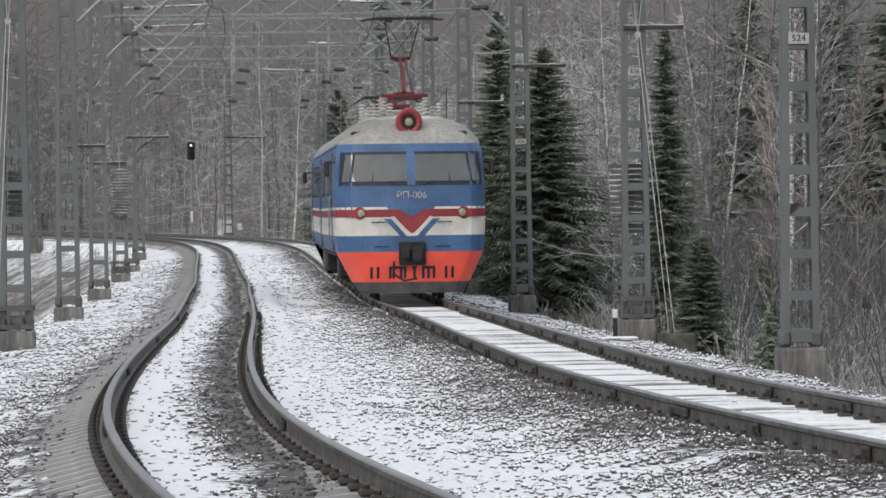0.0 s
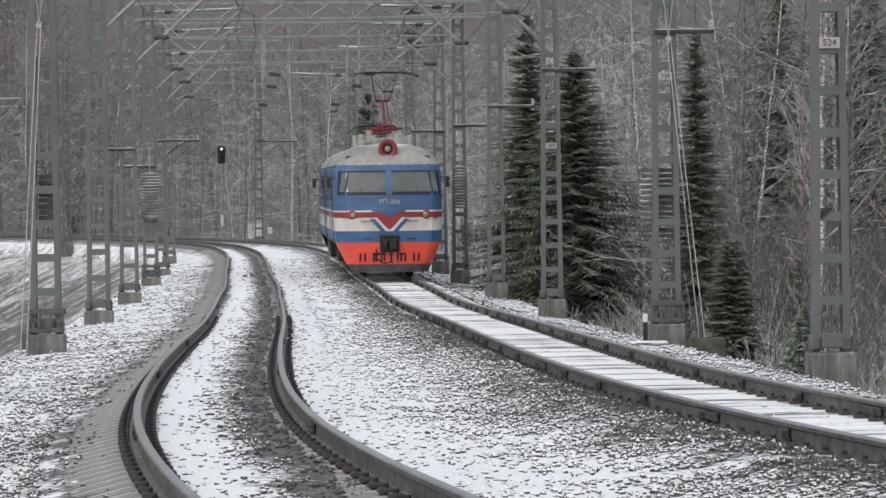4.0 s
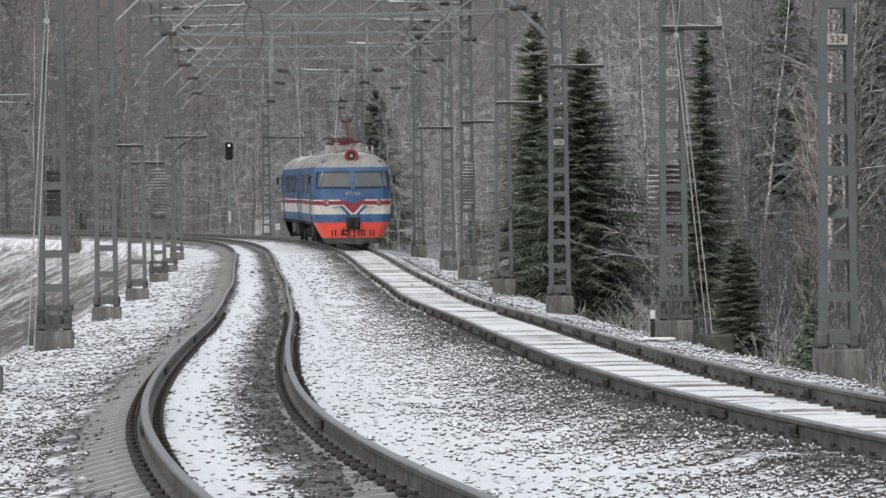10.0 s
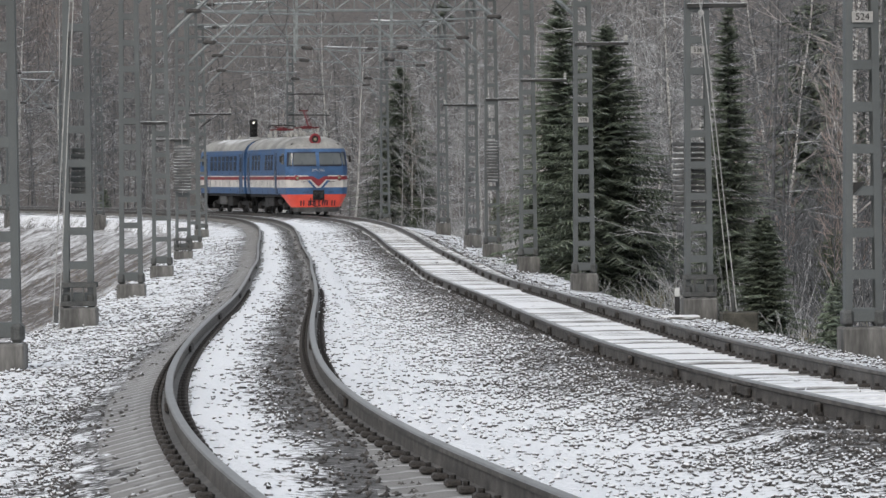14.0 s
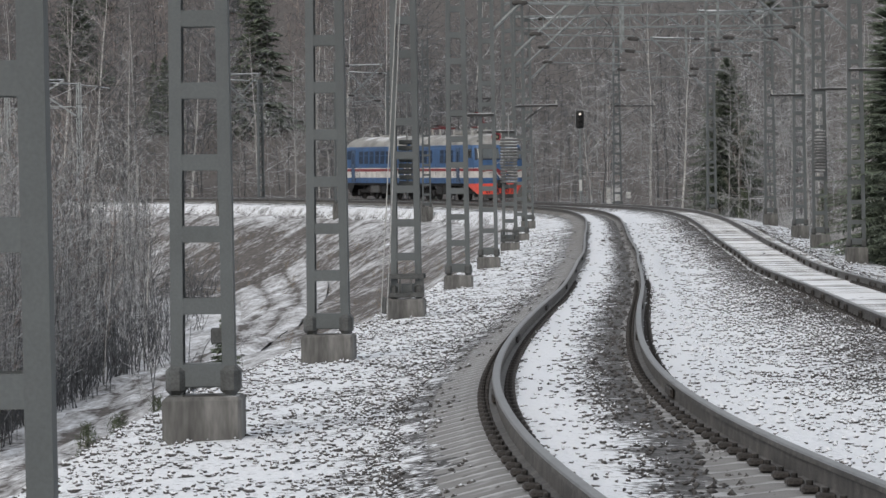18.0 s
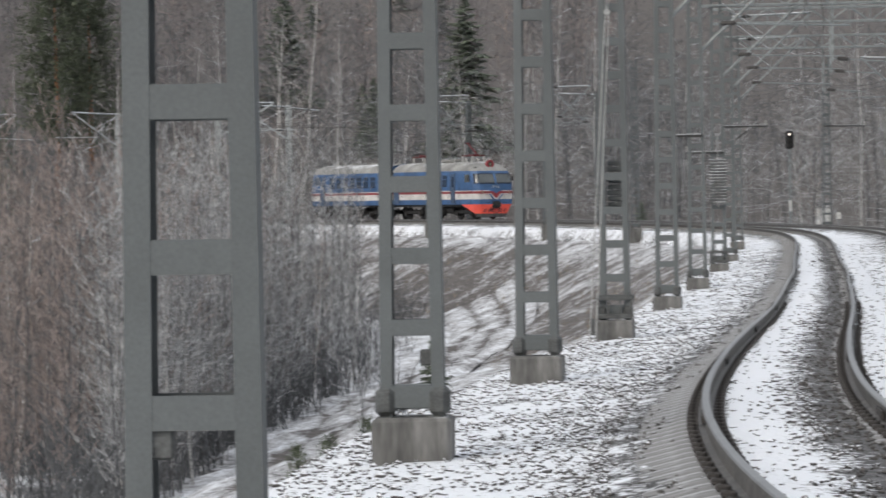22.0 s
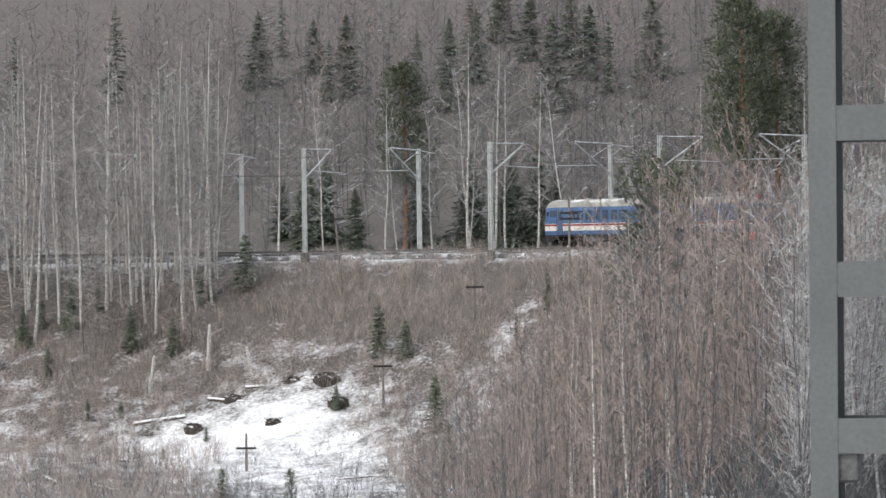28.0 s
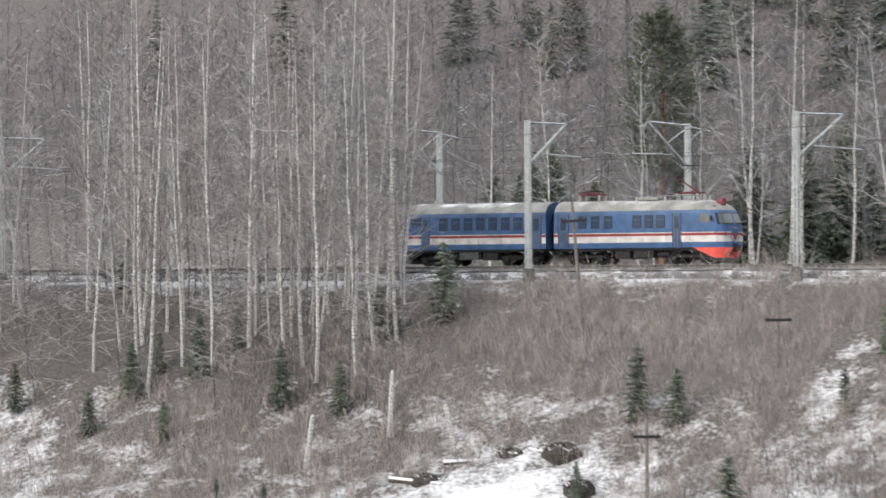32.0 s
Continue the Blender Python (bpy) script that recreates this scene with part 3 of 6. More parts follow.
def on_side(sx, y0, y1, z0, z1, out=0.012):
    rows = []
    for z in np.linspace(z0, z1, 3):
        x = sx * (half_w(z) + out)
        rows.append([Vector((x, y0, z)), Vector((x, y1, z))])
    m = Mesh().grid(rows)
    return solid(m, 0.03, (-sx, 0, 0))


def bogie(parent, y):
    b = part("bogie", Mesh().box(-1.0, y, 0.55, 0.16, 3.0, 0.24, 0.03).box(1.0, y, 0.55, 0.16, 3.0, 0.24, 0.03).box(0, y, 0.6, 2.0, 0.5, 0.25, 0.03)
             .box(-1.05, y - 1.1, 0.42, 0.3, 0.36, 0.34, 0.04).box(-1.05, y + 1.1, 0.42, 0.3, 0.36, 0.34, 0.04)
             .box(1.05, y - 1.1, 0.42, 0.3, 0.36, 0.34, 0.04).box(1.05, y + 1.1, 0.42, 0.3, 0.36, 0.34, 0.04)
             .tube((-1.0, y - 0.35, 0.5), (-1.0, y - 0.35, 0.8), 0.09, n=8).tube((-1.0, y + 0.35, 0.5), (-1.0, y + 0.35, 0.8), 0.09, n=8)
             .tube((1.0, y - 0.35, 0.5), (1.0, y - 0.35, 0.8), 0.09, n=8).tube((1.0, y + 0.35, 0.5), (1.0, y + 0.35, 0.8), 0.09, n=8), CAR_DARK, parent)
    for dy in (-1.1, 1.1):
        for sx in (-1, 1):
            part("wheel", Mesh().lathe((sx * 0.69, y + dy, 0.475), (sx, 0, 0), [(0, 0.49), (0.03, 0.49), (0.035, 0.472), (0.13, 0.465), (0.13, 0.40), (0.10, 0.38), (0.10, 0.14), (0.15, 0.12)], 20), CAR_DARK, b)
        part("axle", Mesh().tube((-0.7, y + dy, 0.475), (0.7, y + dy, 0.475), 0.08, n=8), CAR_DARK, b)


def insulator(p, h, r=0.09):
    prof = [(0, r * 0.5)]
    k = max(2, int(h / 0.07))
    for i in range(k):
        z = h * (i + 0.2) / k
        prof += [(z, r * 0.45), (z + h * 0.25 / k, r), (z + h * 0.55 / k, r * 0.9), (z + h * 0.6 / k, r * 0.45)]
    return Mesh().lathe(p, (0, 0, 1), prof + [(h, r * 0.45)], 10)


def pantograph(parent, y, raised):
    base = part("pantograph", Mesh().box(-0.5, y, 4.62, 0.07, 1.7, 0.08, 0.01).box(0.5, y, 4.62, 0.07, 1.7, 0.08, 0.01)
                .box(0, y - 0.8, 4.62, 1.1, 0.08, 0.08, 0.01).box(0, y + 0.8, 4.62, 1.1, 0.08, 0.08, 0.01).box(0, y, 4.66, 0.5, 0.7, 0.12, 0.03), PANTO_RED, parent, "red-painted pantograph on the roof")
    for dx in (-0.5, 0.5):
        for dy in (-0.75, 0.75):
            part("insulator", insulator((dx, y + dy, 4.18), 0.42, 0.10), PORCELAIN, base)
    top = 6.42 if raised else 4.86
    mid = 5.55 if raised else 4.78
    yk = y - 0.9 if raised else y - 0.95
    arms = Mesh().tube((0, y + 0.55, 4.7), (0, yk, mid), 0.055, 0.045, 8).tube((-0.22, y + 0.4, 4.7), (-0.1, yk, mid), 0.02, n=6)
    part("lower_arm", arms.tube((-0.24, yk, mid), (0.24, yk, mid), 0.04, n=8), PANTO_RED, base)
    up = Mesh()
    for sx in (-1, 1):
        up.tube((sx * 0.22, yk, mid), (sx * 0.42, y + 0.1, top - 0.08), 0.018, 0.014, 6)
    up.tube((-0.22, yk, mid), (0.42, y + 0.1, top - 0.08), 0.009, n=5).tube((0.22, yk, mid), (-0.42, y + 0.1, top - 0.08), 0.009, n=5)
    part("upper_arm", up, CAR_DARK, base)
    head = Mesh()
    for dy in (-0.16, 0.36):
        head.box(0, y + dy, top, 1.25, 0.06, 0.05, 0.01)
        for sx in (-1, 1):
            head.tube((sx * 0.62, y + dy, top), (sx * 0.98, y + dy, top - 0.22 if not raised else top - 0.04), 0.022, 0.012, 6)
    for sx in (-1, 1):
        head.tube((sx * 0.42, y - 0.16, top - 0.04), (sx * 0.42, y + 0.36, top - 0.04), 0.015, n=5)
    part("collector_head", head, CAR_DARK, base)


def glyphs(text, size, mat, name, parent, m):
    cu = bpy.data.curves.new(name, "FONT")
    cu.body, cu.size, cu.align_x, cu.align_y, cu.extrude = text, size, "CENTER", "CENTER", 0.003
    tmp = bpy.data.objects.new(name, cu)
    me = bpy.data.meshes.new_from_object(tmp.evaluated_get(bpy.context.evaluated_depsgraph_get()))
    bpy.data.objects.remove(tmp)
    me.materials.clear()
    me.materials.append(mat)
    return part(name, me, mat, parent, m=m)


def coach(label, motor):
    """A coach with its cab towards +y, standing on z = 0."""
    c = thing("railcar_coach", label, "railcar", "coaches of the railcar")
    L = COACH / 2
    part("lower_panel", hull(1.09, 1.45, 1), CAR_BLUE, c)
    part("white_band", hull(1.45, 1.86, 2), CAR_WHITE, c, "cream-white painted band")
    part("red_stripe", hull(1.86, 2.03, 1), CAR_RED, c, "dark red painted stripe")
    part("upper_panel", hull(2.03, 3.49, 8), CAR_BLUE, c)
    roof_rows = hull(3.49, 4.2, 9)
    part("roof", roof_rows, CAR_ROOF, c, "dirty pale grey roof with a dusting of snow", smooth=True)
    end = Mesh()
    zs = list(np.linspace(1.09, 4.2, 16))
    ring = [(-half_w(z), -L, z) for z in zs] + [(half_w(z), -L, z) for z in reversed(zs)]
    end.add(ring, [tuple(range(len(ring)))])
    part("end_wall", end, CAR_BLUE, c)
    part("gangway", Mesh().box(0, -L - 0.18, 2.3, 1.5, 0.36, 2.3, 0.12), CAR_DARK, c, "black rubber gangway bellows")
    part("floor_frame", Mesh().box(0, -0.3, 1.02, 3.1, COACH - 1.2, 0.16, 0.02), CAR_DARK, c)
    # thin white line over the red stripe
    for sx in (-1, 1):
        rows = [[Vector((sx * (half_w(z) + 0.006), y, z)) for y in (-L, nose(half_w(2.05), 2.05) - 0.1)] for z in (2.03, 2.085)]
        part("white_line", solid(Mesh().grid(rows), 0.02, (-sx, 0, 0)), CAR_WHITE, c)
        a, b = sorted((sx * 0.52, sx * 1.72))
        part("white_line", on_front((a, 2.03), (b, 2.03), (b, 2.085), (a + (0.06 if sx > 0 else 0), 2.085), 0.006, 8, 1), CAR_WHITE, c)
    # the chevron on the nose
    part("chevron", on_front((-0.02, 1.50), (0.02, 1.50), (0.46, 1.87), (-0.46, 1.87), 0.008, 6, 4), CAR_RED, c, "red chevron")
    part("chevron", on_front((-0.02, 1.88), (0.02, 1.88), (0.36, 2.06), (-0.36, 2.06), 0.014, 6, 3), CAR_BLUE, c)
    for sx in (-1, 1):
        def pair(x0, x1, x2, x3, z0, z1):
            q = [(sx * x0, z0), (sx * x1, z0), (sx * x2, z1), (sx * x3, z1)]
            return q if sx > 0 else [q[1], q[0], q[3], q[2]]
        part("chevron_stroke", on_front(*pair(0.12, 0.27, 0.64, 0.47, 1.44, 1.82), 0.010, 2, 5), CAR_BLUE, c)
        part("chevron_stroke", on_front(*pair(-0.01, 0.11, 0.47, 0.40, 1.44, 1.87), 0.012, 2, 5), CAR_WHITE, c)
    # windscreen
    frame_ = on_front((-1.66, 2.56), (1.66, 2.56), (1.60, 3.31), (-1.60, 3.31), 0.012, 18, 4)
    part("windscreen_frame", frame_, CAR_SEAM, c, "dark windscreen surround")
    for sx in (-1, 1):
        for x0, x1, slope in ((0.08, 0.86, 0.0), (0.90, 1.36, -0.10), (1.41, 1.58, -0.10)):
            q = [(sx * x0, 2.65), (sx * x1, 2.65), (sx * (x1 + slope), 3.25), (sx * (x0 + (slope if x0 > 0.5 else 0)), 3.25)]
            if sx < 0:
                q = [q[1], q[0], q[3], q[2]]
            part("windscreen", on_front(*q, 0.026, 6, 4), GLASS, c, "grey reflecting windscreen pane")
        part("windscreen_pillar", on_front((sx * 0.04 - 0.04, 2.56), (sx * 0.04 + 0.04, 2.56), (sx * 0.04 + 0.04, 3.31), (sx * 0.04 - 0.04, 3.31), 0.03, 1, 4), CAR_BLUE, c)
        # cab side window, mirror, lamp housings
        part("cab_window", on_side(sx, L - 1.75, L - 1.0, 2.68, 3.24), GLASS if motor else SIDE_GLASS, c)
        part("mirror", Mesh().box(sx * 1.92, L - 0.85, 2.95, 0.12, 0.16, 0.34, 0.03).tube((sx * 1.66, L - 0.9, 3.1), (sx * 1.92, L - 0.85, 3.08), 0.018), CAR_DARK, c, "black rear-view mirror")
        lamp = part("headlamp", Mesh().lathe((sx * 1.19, nose(sx * 1.19, 1.95) - 0.06, 1.95), (0, 1, 0), [(0, 0.15), (0.07, 0.14), (0.10, 0.12), (0.10, 0.10)], 18), CAR_RED, c, "dark red headlamp housing")
        part("lens", Mesh().lathe((sx * 1.16, nose(sx * 1.16, 1.95) + 0.055, 1.95), (0, 1, 0), [(0, 0.085), (0.03, 0.08), (0.045, 0.04)], 16), LAMP_GLASS, lamp)
        part("housing_tail", solid(on_front((sx * 1.37 - 0.2, 1.85), (sx * 1.37 + 0.2, 1.89), (sx * 1.37 + 0.2, 2.0), (sx * 1.37 - 0.2, 2.04), 0.05, 4, 2), 0.06), CAR_RED, lamp, "dark red teardrop fairing")
        part("tail_lamp", on_front((sx * 1.45 - 0.13, 1.90), (sx * 1.45 + 0.13, 1.90), (sx * 1.45 + 0.10, 2.0), (sx * 1.45 - 0.10, 2.0), 0.035, 3, 1), CAR_RED, c)
        part("roof_vent", Mesh().box(sx * 1.22, L - 0.95, 3.72, 0.26, 0.22, 0.10, 0.03), CAR_DARK, c)
        part("grab_rail", Mesh().path([(sx * 0.6, nose(0.6, 1.75) + 0.02, 1.74), (sx * 0.62, nose(0.6, 1.75) + 0.06, 1.75), (sx * 0.9, nose(0.9, 1.75) + 0.06, 1.75), (sx * 0.92, nose(0.9, 1.75) + 0.02, 1.74)], 0.012), CAR_DARK, c)
        part("grab_rail", Mesh().path([(sx * 0.55, nose(0.55, 1.2) + 0.02, 1.2), (sx * 0.57, nose(0.55, 1.2) + 0.06, 1.21), (sx * 0.85, nose(0.85, 1.2) + 0.05, 1.21), (sx * 0.87, nose(0.85, 1.2) + 0.02, 1.2)], 0.012), CAR_DARK, c)
        part("wiper", Mesh().tube((sx * 0.3, nose(0.3, 2.6) + 0.05, 2.58), (sx * 0.62, nose(0.6, 2.8) + 0.05, 2.66), 0.010), CAR_DARK, c)
        part("handrail", Mesh().path([(sx * 1.75, L - 3.4, 1.35), (sx * 1.79, L - 3.4, 1.4), (sx * 1.79, L - 3.4, 2.3), (sx * 1.75, L - 3.4, 2.35)], 0.016), GALV, c)
        # doors and side windows, from the inner end
        y0, cab = -L, 9.1 if motor else 8.9
        d = part("door", on_side(sx, y0 + 0.35, y0 + 1.1, 1.15, 3.3, 0.014), CAR_DOOR, c, "dull blue sliding vestibule door")
        part("door_glass", on_side(sx, y0 + 0.52, y0 + 0.93, 2.3, 3.1, 0.02), SIDE_GLASS, d)
        d = part("door", on_side(sx, y0 + cab, y0 + cab + 0.6, 1.15, 3.3, 0.014), CAR_DOOR, c, "dull blue cab entrance door")
        part("door_glass", on_side(sx, y0 + cab + 0.15, y0 + cab + 0.45, 2.35, 3.1, 0.02), SIDE_GLASS, d)
        for yc in (0.30, 1.12, cab - 0.04, cab + 0.62):
            part("door_seam", on_side(sx, y0 + yc, y0 + yc + 0.045, 1.12, 3.34, 0.017), CAR_SEAM, c)
        for yc in ((2.2, 3.2, 4.2, 6.4, 7.3, 8.2) if motor else (2.1, 3.05, 4.0, 4.95, 5.9, 6.85, 7.8)):
            w = part("window", on_side(sx, y0 + yc - 0.33, y0 + yc + 0.33, 2.38, 3.2, 0.016), CAR_SEAM, c)
            part("pane", on_side(sx, y0 + yc - 0.28, y0 + yc + 0.28, 2.43, 3.15, 0.022), SIDE_GLASS, w)
            part("window_bar", on_side(sx, y0 + yc - 0.28, y0 + yc + 0.28, 2.9, 2.93, 0.026), CAR_BLUE, w)
        part("rain_gutter", on_side(sx, -L, L - 1.3, 3.46, 3.51, 0.03), CAR_BLUE, c)
        for k in range(6):
            part("panel_seam", on_side(sx, y0 + 1.6 + k * 1.75, y0 + 1.615 + k * 1.75, 1.1, 2.3, 0.008), CAR_SEAM, c)
    # skirt and bumper
    def skirt(z0, z1, mat, name, lab, k=4):
        rows = []
        for z in np.linspace(z0, z1, k + 1):
            w = half_w(z)
            tail = L - 0.75 - 1.5 * max(0, (z - 0.4) / 0.69)
            row = [Vector((-w, tail, z))] + [Vector((u * w, nose(u * w, z), z)) for u in LATERAL] + [Vector((w, tail, z))]
            rows.append(row)
        return part(name, solid(Mesh().grid(rows), 0.06), mat, c, lab)
    sk = skirt(0.42, 1.09, CAR_ORANGE if motor else CAR_DARK, "skirt", "bright red front skirt" if motor else "sooty end skirt")
    skirt(0.17, 0.42, CAR_GREY, "bumper", "dark grey lower bumper", 2)
    for x0 in (-0.93, -0.78, -0.5, -0.37, -0.25, -0.05, 0.16, 0.25, 0.42, 0.5, 0.78, 0.93):
        part("skirt_slot", on_front((x0 - 0.03, 0.50), (x0 + 0.03, 0.50), (x0 + 0.03, 0.76), (x0 - 0.03, 0.76), 0.012, 1, 2), CAR_SEAM, sk)
    for x0, x1 in ((-0.53, -0.22), (0.13, 0.53), (-0.10, 0.0)):
        part("skirt_slot", on_front((x0, 0.71), (x1, 0.71), (x1, 0.77), (x0, 0.77), 0.014, 3, 1), CAR_SEAM, sk)
    cy = nose(0, 1.05)
    cp = part("coupler", Mesh().box(0, cy + 0.02, 1.05, 0.62, 0.16, 0.52, 0.03), CAR_DARK, c, "black automatic coupler")
    part("coupler_head", Mesh().box(-0.12, cy + 0.2, 1.05, 0.26, 0.34, 0.34, 0.06).box(0.14, cy + 0.15, 1.05, 0.2, 0.24, 0.28, 0.05), CAR_DARK, cp)
    part("hose", Mesh().path([(0.42, cy - 0.1, 0.9), (0.44, cy + 0.1, 0.6), (0.2, cy + 0.12, 0.45), (-0.1, cy + 0.1, 0.5)], 0.025), CAR_DARK, c)
    # roof lamp
    ly = L - 0.9
    rl = part("roof_headlamp", Mesh().lathe((0, ly - 0.45, 3.98), (0, 1, 0), [(0, 0.16), (0.3, 0.30), (0.55, 0.31), (0.57, 0.29), (0.57, 0.2), (0.5, 0.17)], 24), CAR_RED if motor else CAR_GREY, c, "big red-rimmed roof headlamp" if motor else "dark roof lamp", smooth=True)
    part("lamp_bowl", Mesh().lathe((0, ly + 0.04, 3.98), (0, 1, 0), [(0, 0.20), (0.03, 0.19)], 20), CAR_DARK, rl)
    part("lens", Mesh().lathe((0, ly + 0.07, 3.98), (0, 1, 0), [(0, 0.09), (0.03, 0.085), (0.045, 0.03)], 16), LAMP_GLASS, rl)
    # underframe
    bogie(c, L - 2.9)
    bogie(c, -L + 2.2)
    for sx in (-1, 1):
        part("equipment_box", Mesh().box(sx * 1.15, 0.3, 0.70, 0.7, 1.5, 0.5, 0.04), CAR_DARK if sx > 0 else CAR_GREY, c)
        part("equipment_box", Mesh().box(sx * 1.15, -1.3, 0.66, 0.6, 1.1, 0.55, 0.04), CAR_DARK, c)
        part("air_tank", Mesh().lathe((sx * 1.1, 1.2, 0.72), (0, 1, 0), [(0, 0.1), (0.06, 0.2), (0.9, 0.2), (0.96, 0.1)], 14), CAR_DARK, c)
    if motor:
        pantograph(c, L - 3.3, True)
        pantograph(c, -L + 2.1, False)
        part("roof_box", Mesh().box(0, 0.2, 4.28, 1.3, 1.6, 0.22, 0.05), CAR_ROOF, c)
        part("bus_bar", Mesh().path([(-0.8, L - 2.2, 4.5), (-0.8, -L + 1.4, 4.5)], 0.025).path([(0.75, L - 2.2, 4.45), (0.75, 0.5, 4.45)], 0.02), GALV, c)
        for x, y in ((-0.8, L - 2.3), (-0.8, 1.9), (-0.8, 0.4), (-0.8, -1.4), (-0.8, -3.2), (0.75, L - 2.3), (0.75, 1.6), (-0.35, L - 2.0), (0.38, L - 2.0), (1.0, L - 2.6), (-1.08, L - 2.7)):
            part("insulator", insulator((x, y, 4.0), 0.44, 0.095), PORCELAIN, c)
        part("antenna", Mesh().tube((-0.95, L - 1.9, 4.0), (-0.95, L - 1.9, 4.75), 0.012), CAR_DARK, c)
        glyphs("\u0420\u041f-006", 0.22, LETTER, "fleet_lettering", c, Matrix.Translation((0, nose(0.0, 2.34) + 0.012, 2.34)) @ pose(0, 0, 0, 90, 0, 180))
    else:
        for y in (-1.5, 1.5):
            part("roof_vent", Mesh().box(0, y, 4.22, 0.5, 0.6, 0.16, 0.05), CAR_ROOF, c)
        for x, y in ((0.0, -L + 0.8), (-0.3, L - 2.2), (0.3, L - 2.4)):
            part("insulator", insulator((x, y, 4.1), 0.32, 0.1), PORCELAIN, c)
    for ob in c.children_recursive:       # all heights to the body's true height
        if ob.name.startswith("fleet_lettering"):
            ob.location.z *= TALL
        else:
            ob.data.transform(Matrix.Diagonal((1, 1, TALL, 1)))
    return c


def coach_pose(a, b):
    """Stands a coach between the bogie points a (towards the old end) and b, cab towards a."""
    d = (a - b).normalized()
    x = d.cross(Vector((0, 0, 1))).normalized()
    z = x.cross(d)
    m = Matrix((x, d, z)).transposed().to_4x4()
    return Matrix.Translation((a + b) / 2) @ m


motor_coach = coach("blue, white and red electric railcar coach with raised pantograph", True)
RAKE[0], COACH = 0.3, TRAILER_LONG
trailer_coach = coach("blue, white and red trailer coach coupled behind the motor coach", False)

# ---------------------------------------------------------------- catenary masts
MAST_H = 9.9
ARM = material("snow_topped_steel", (0.25, 0.275, 0.28), 0.45, 0.35, scale=6, vary=0.2, fine=60, bump=0.08, snow=0.5, snow_scale=1.0)
# paler grey than MAST, for the masts round the far curve
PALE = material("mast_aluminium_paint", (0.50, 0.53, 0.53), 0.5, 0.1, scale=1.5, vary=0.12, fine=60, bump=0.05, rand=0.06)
BRACKET = material("dark_bracket_steel", (0.045, 0.046, 0.046), 0.6, 0.2, scale=4, vary=0.3, fine=50, bump=0.1, snow=0.42, snow_scale=1.0)
PLATE = material("enamel_number_plate", (0.42, 0.42, 0.41), 0.4, scale=10, vary=0.1, bump=0)
INK = material("black_sign_paint", (0.02, 0.02, 0.02), 0.5, scale=10, vary=0.1, bump=0)


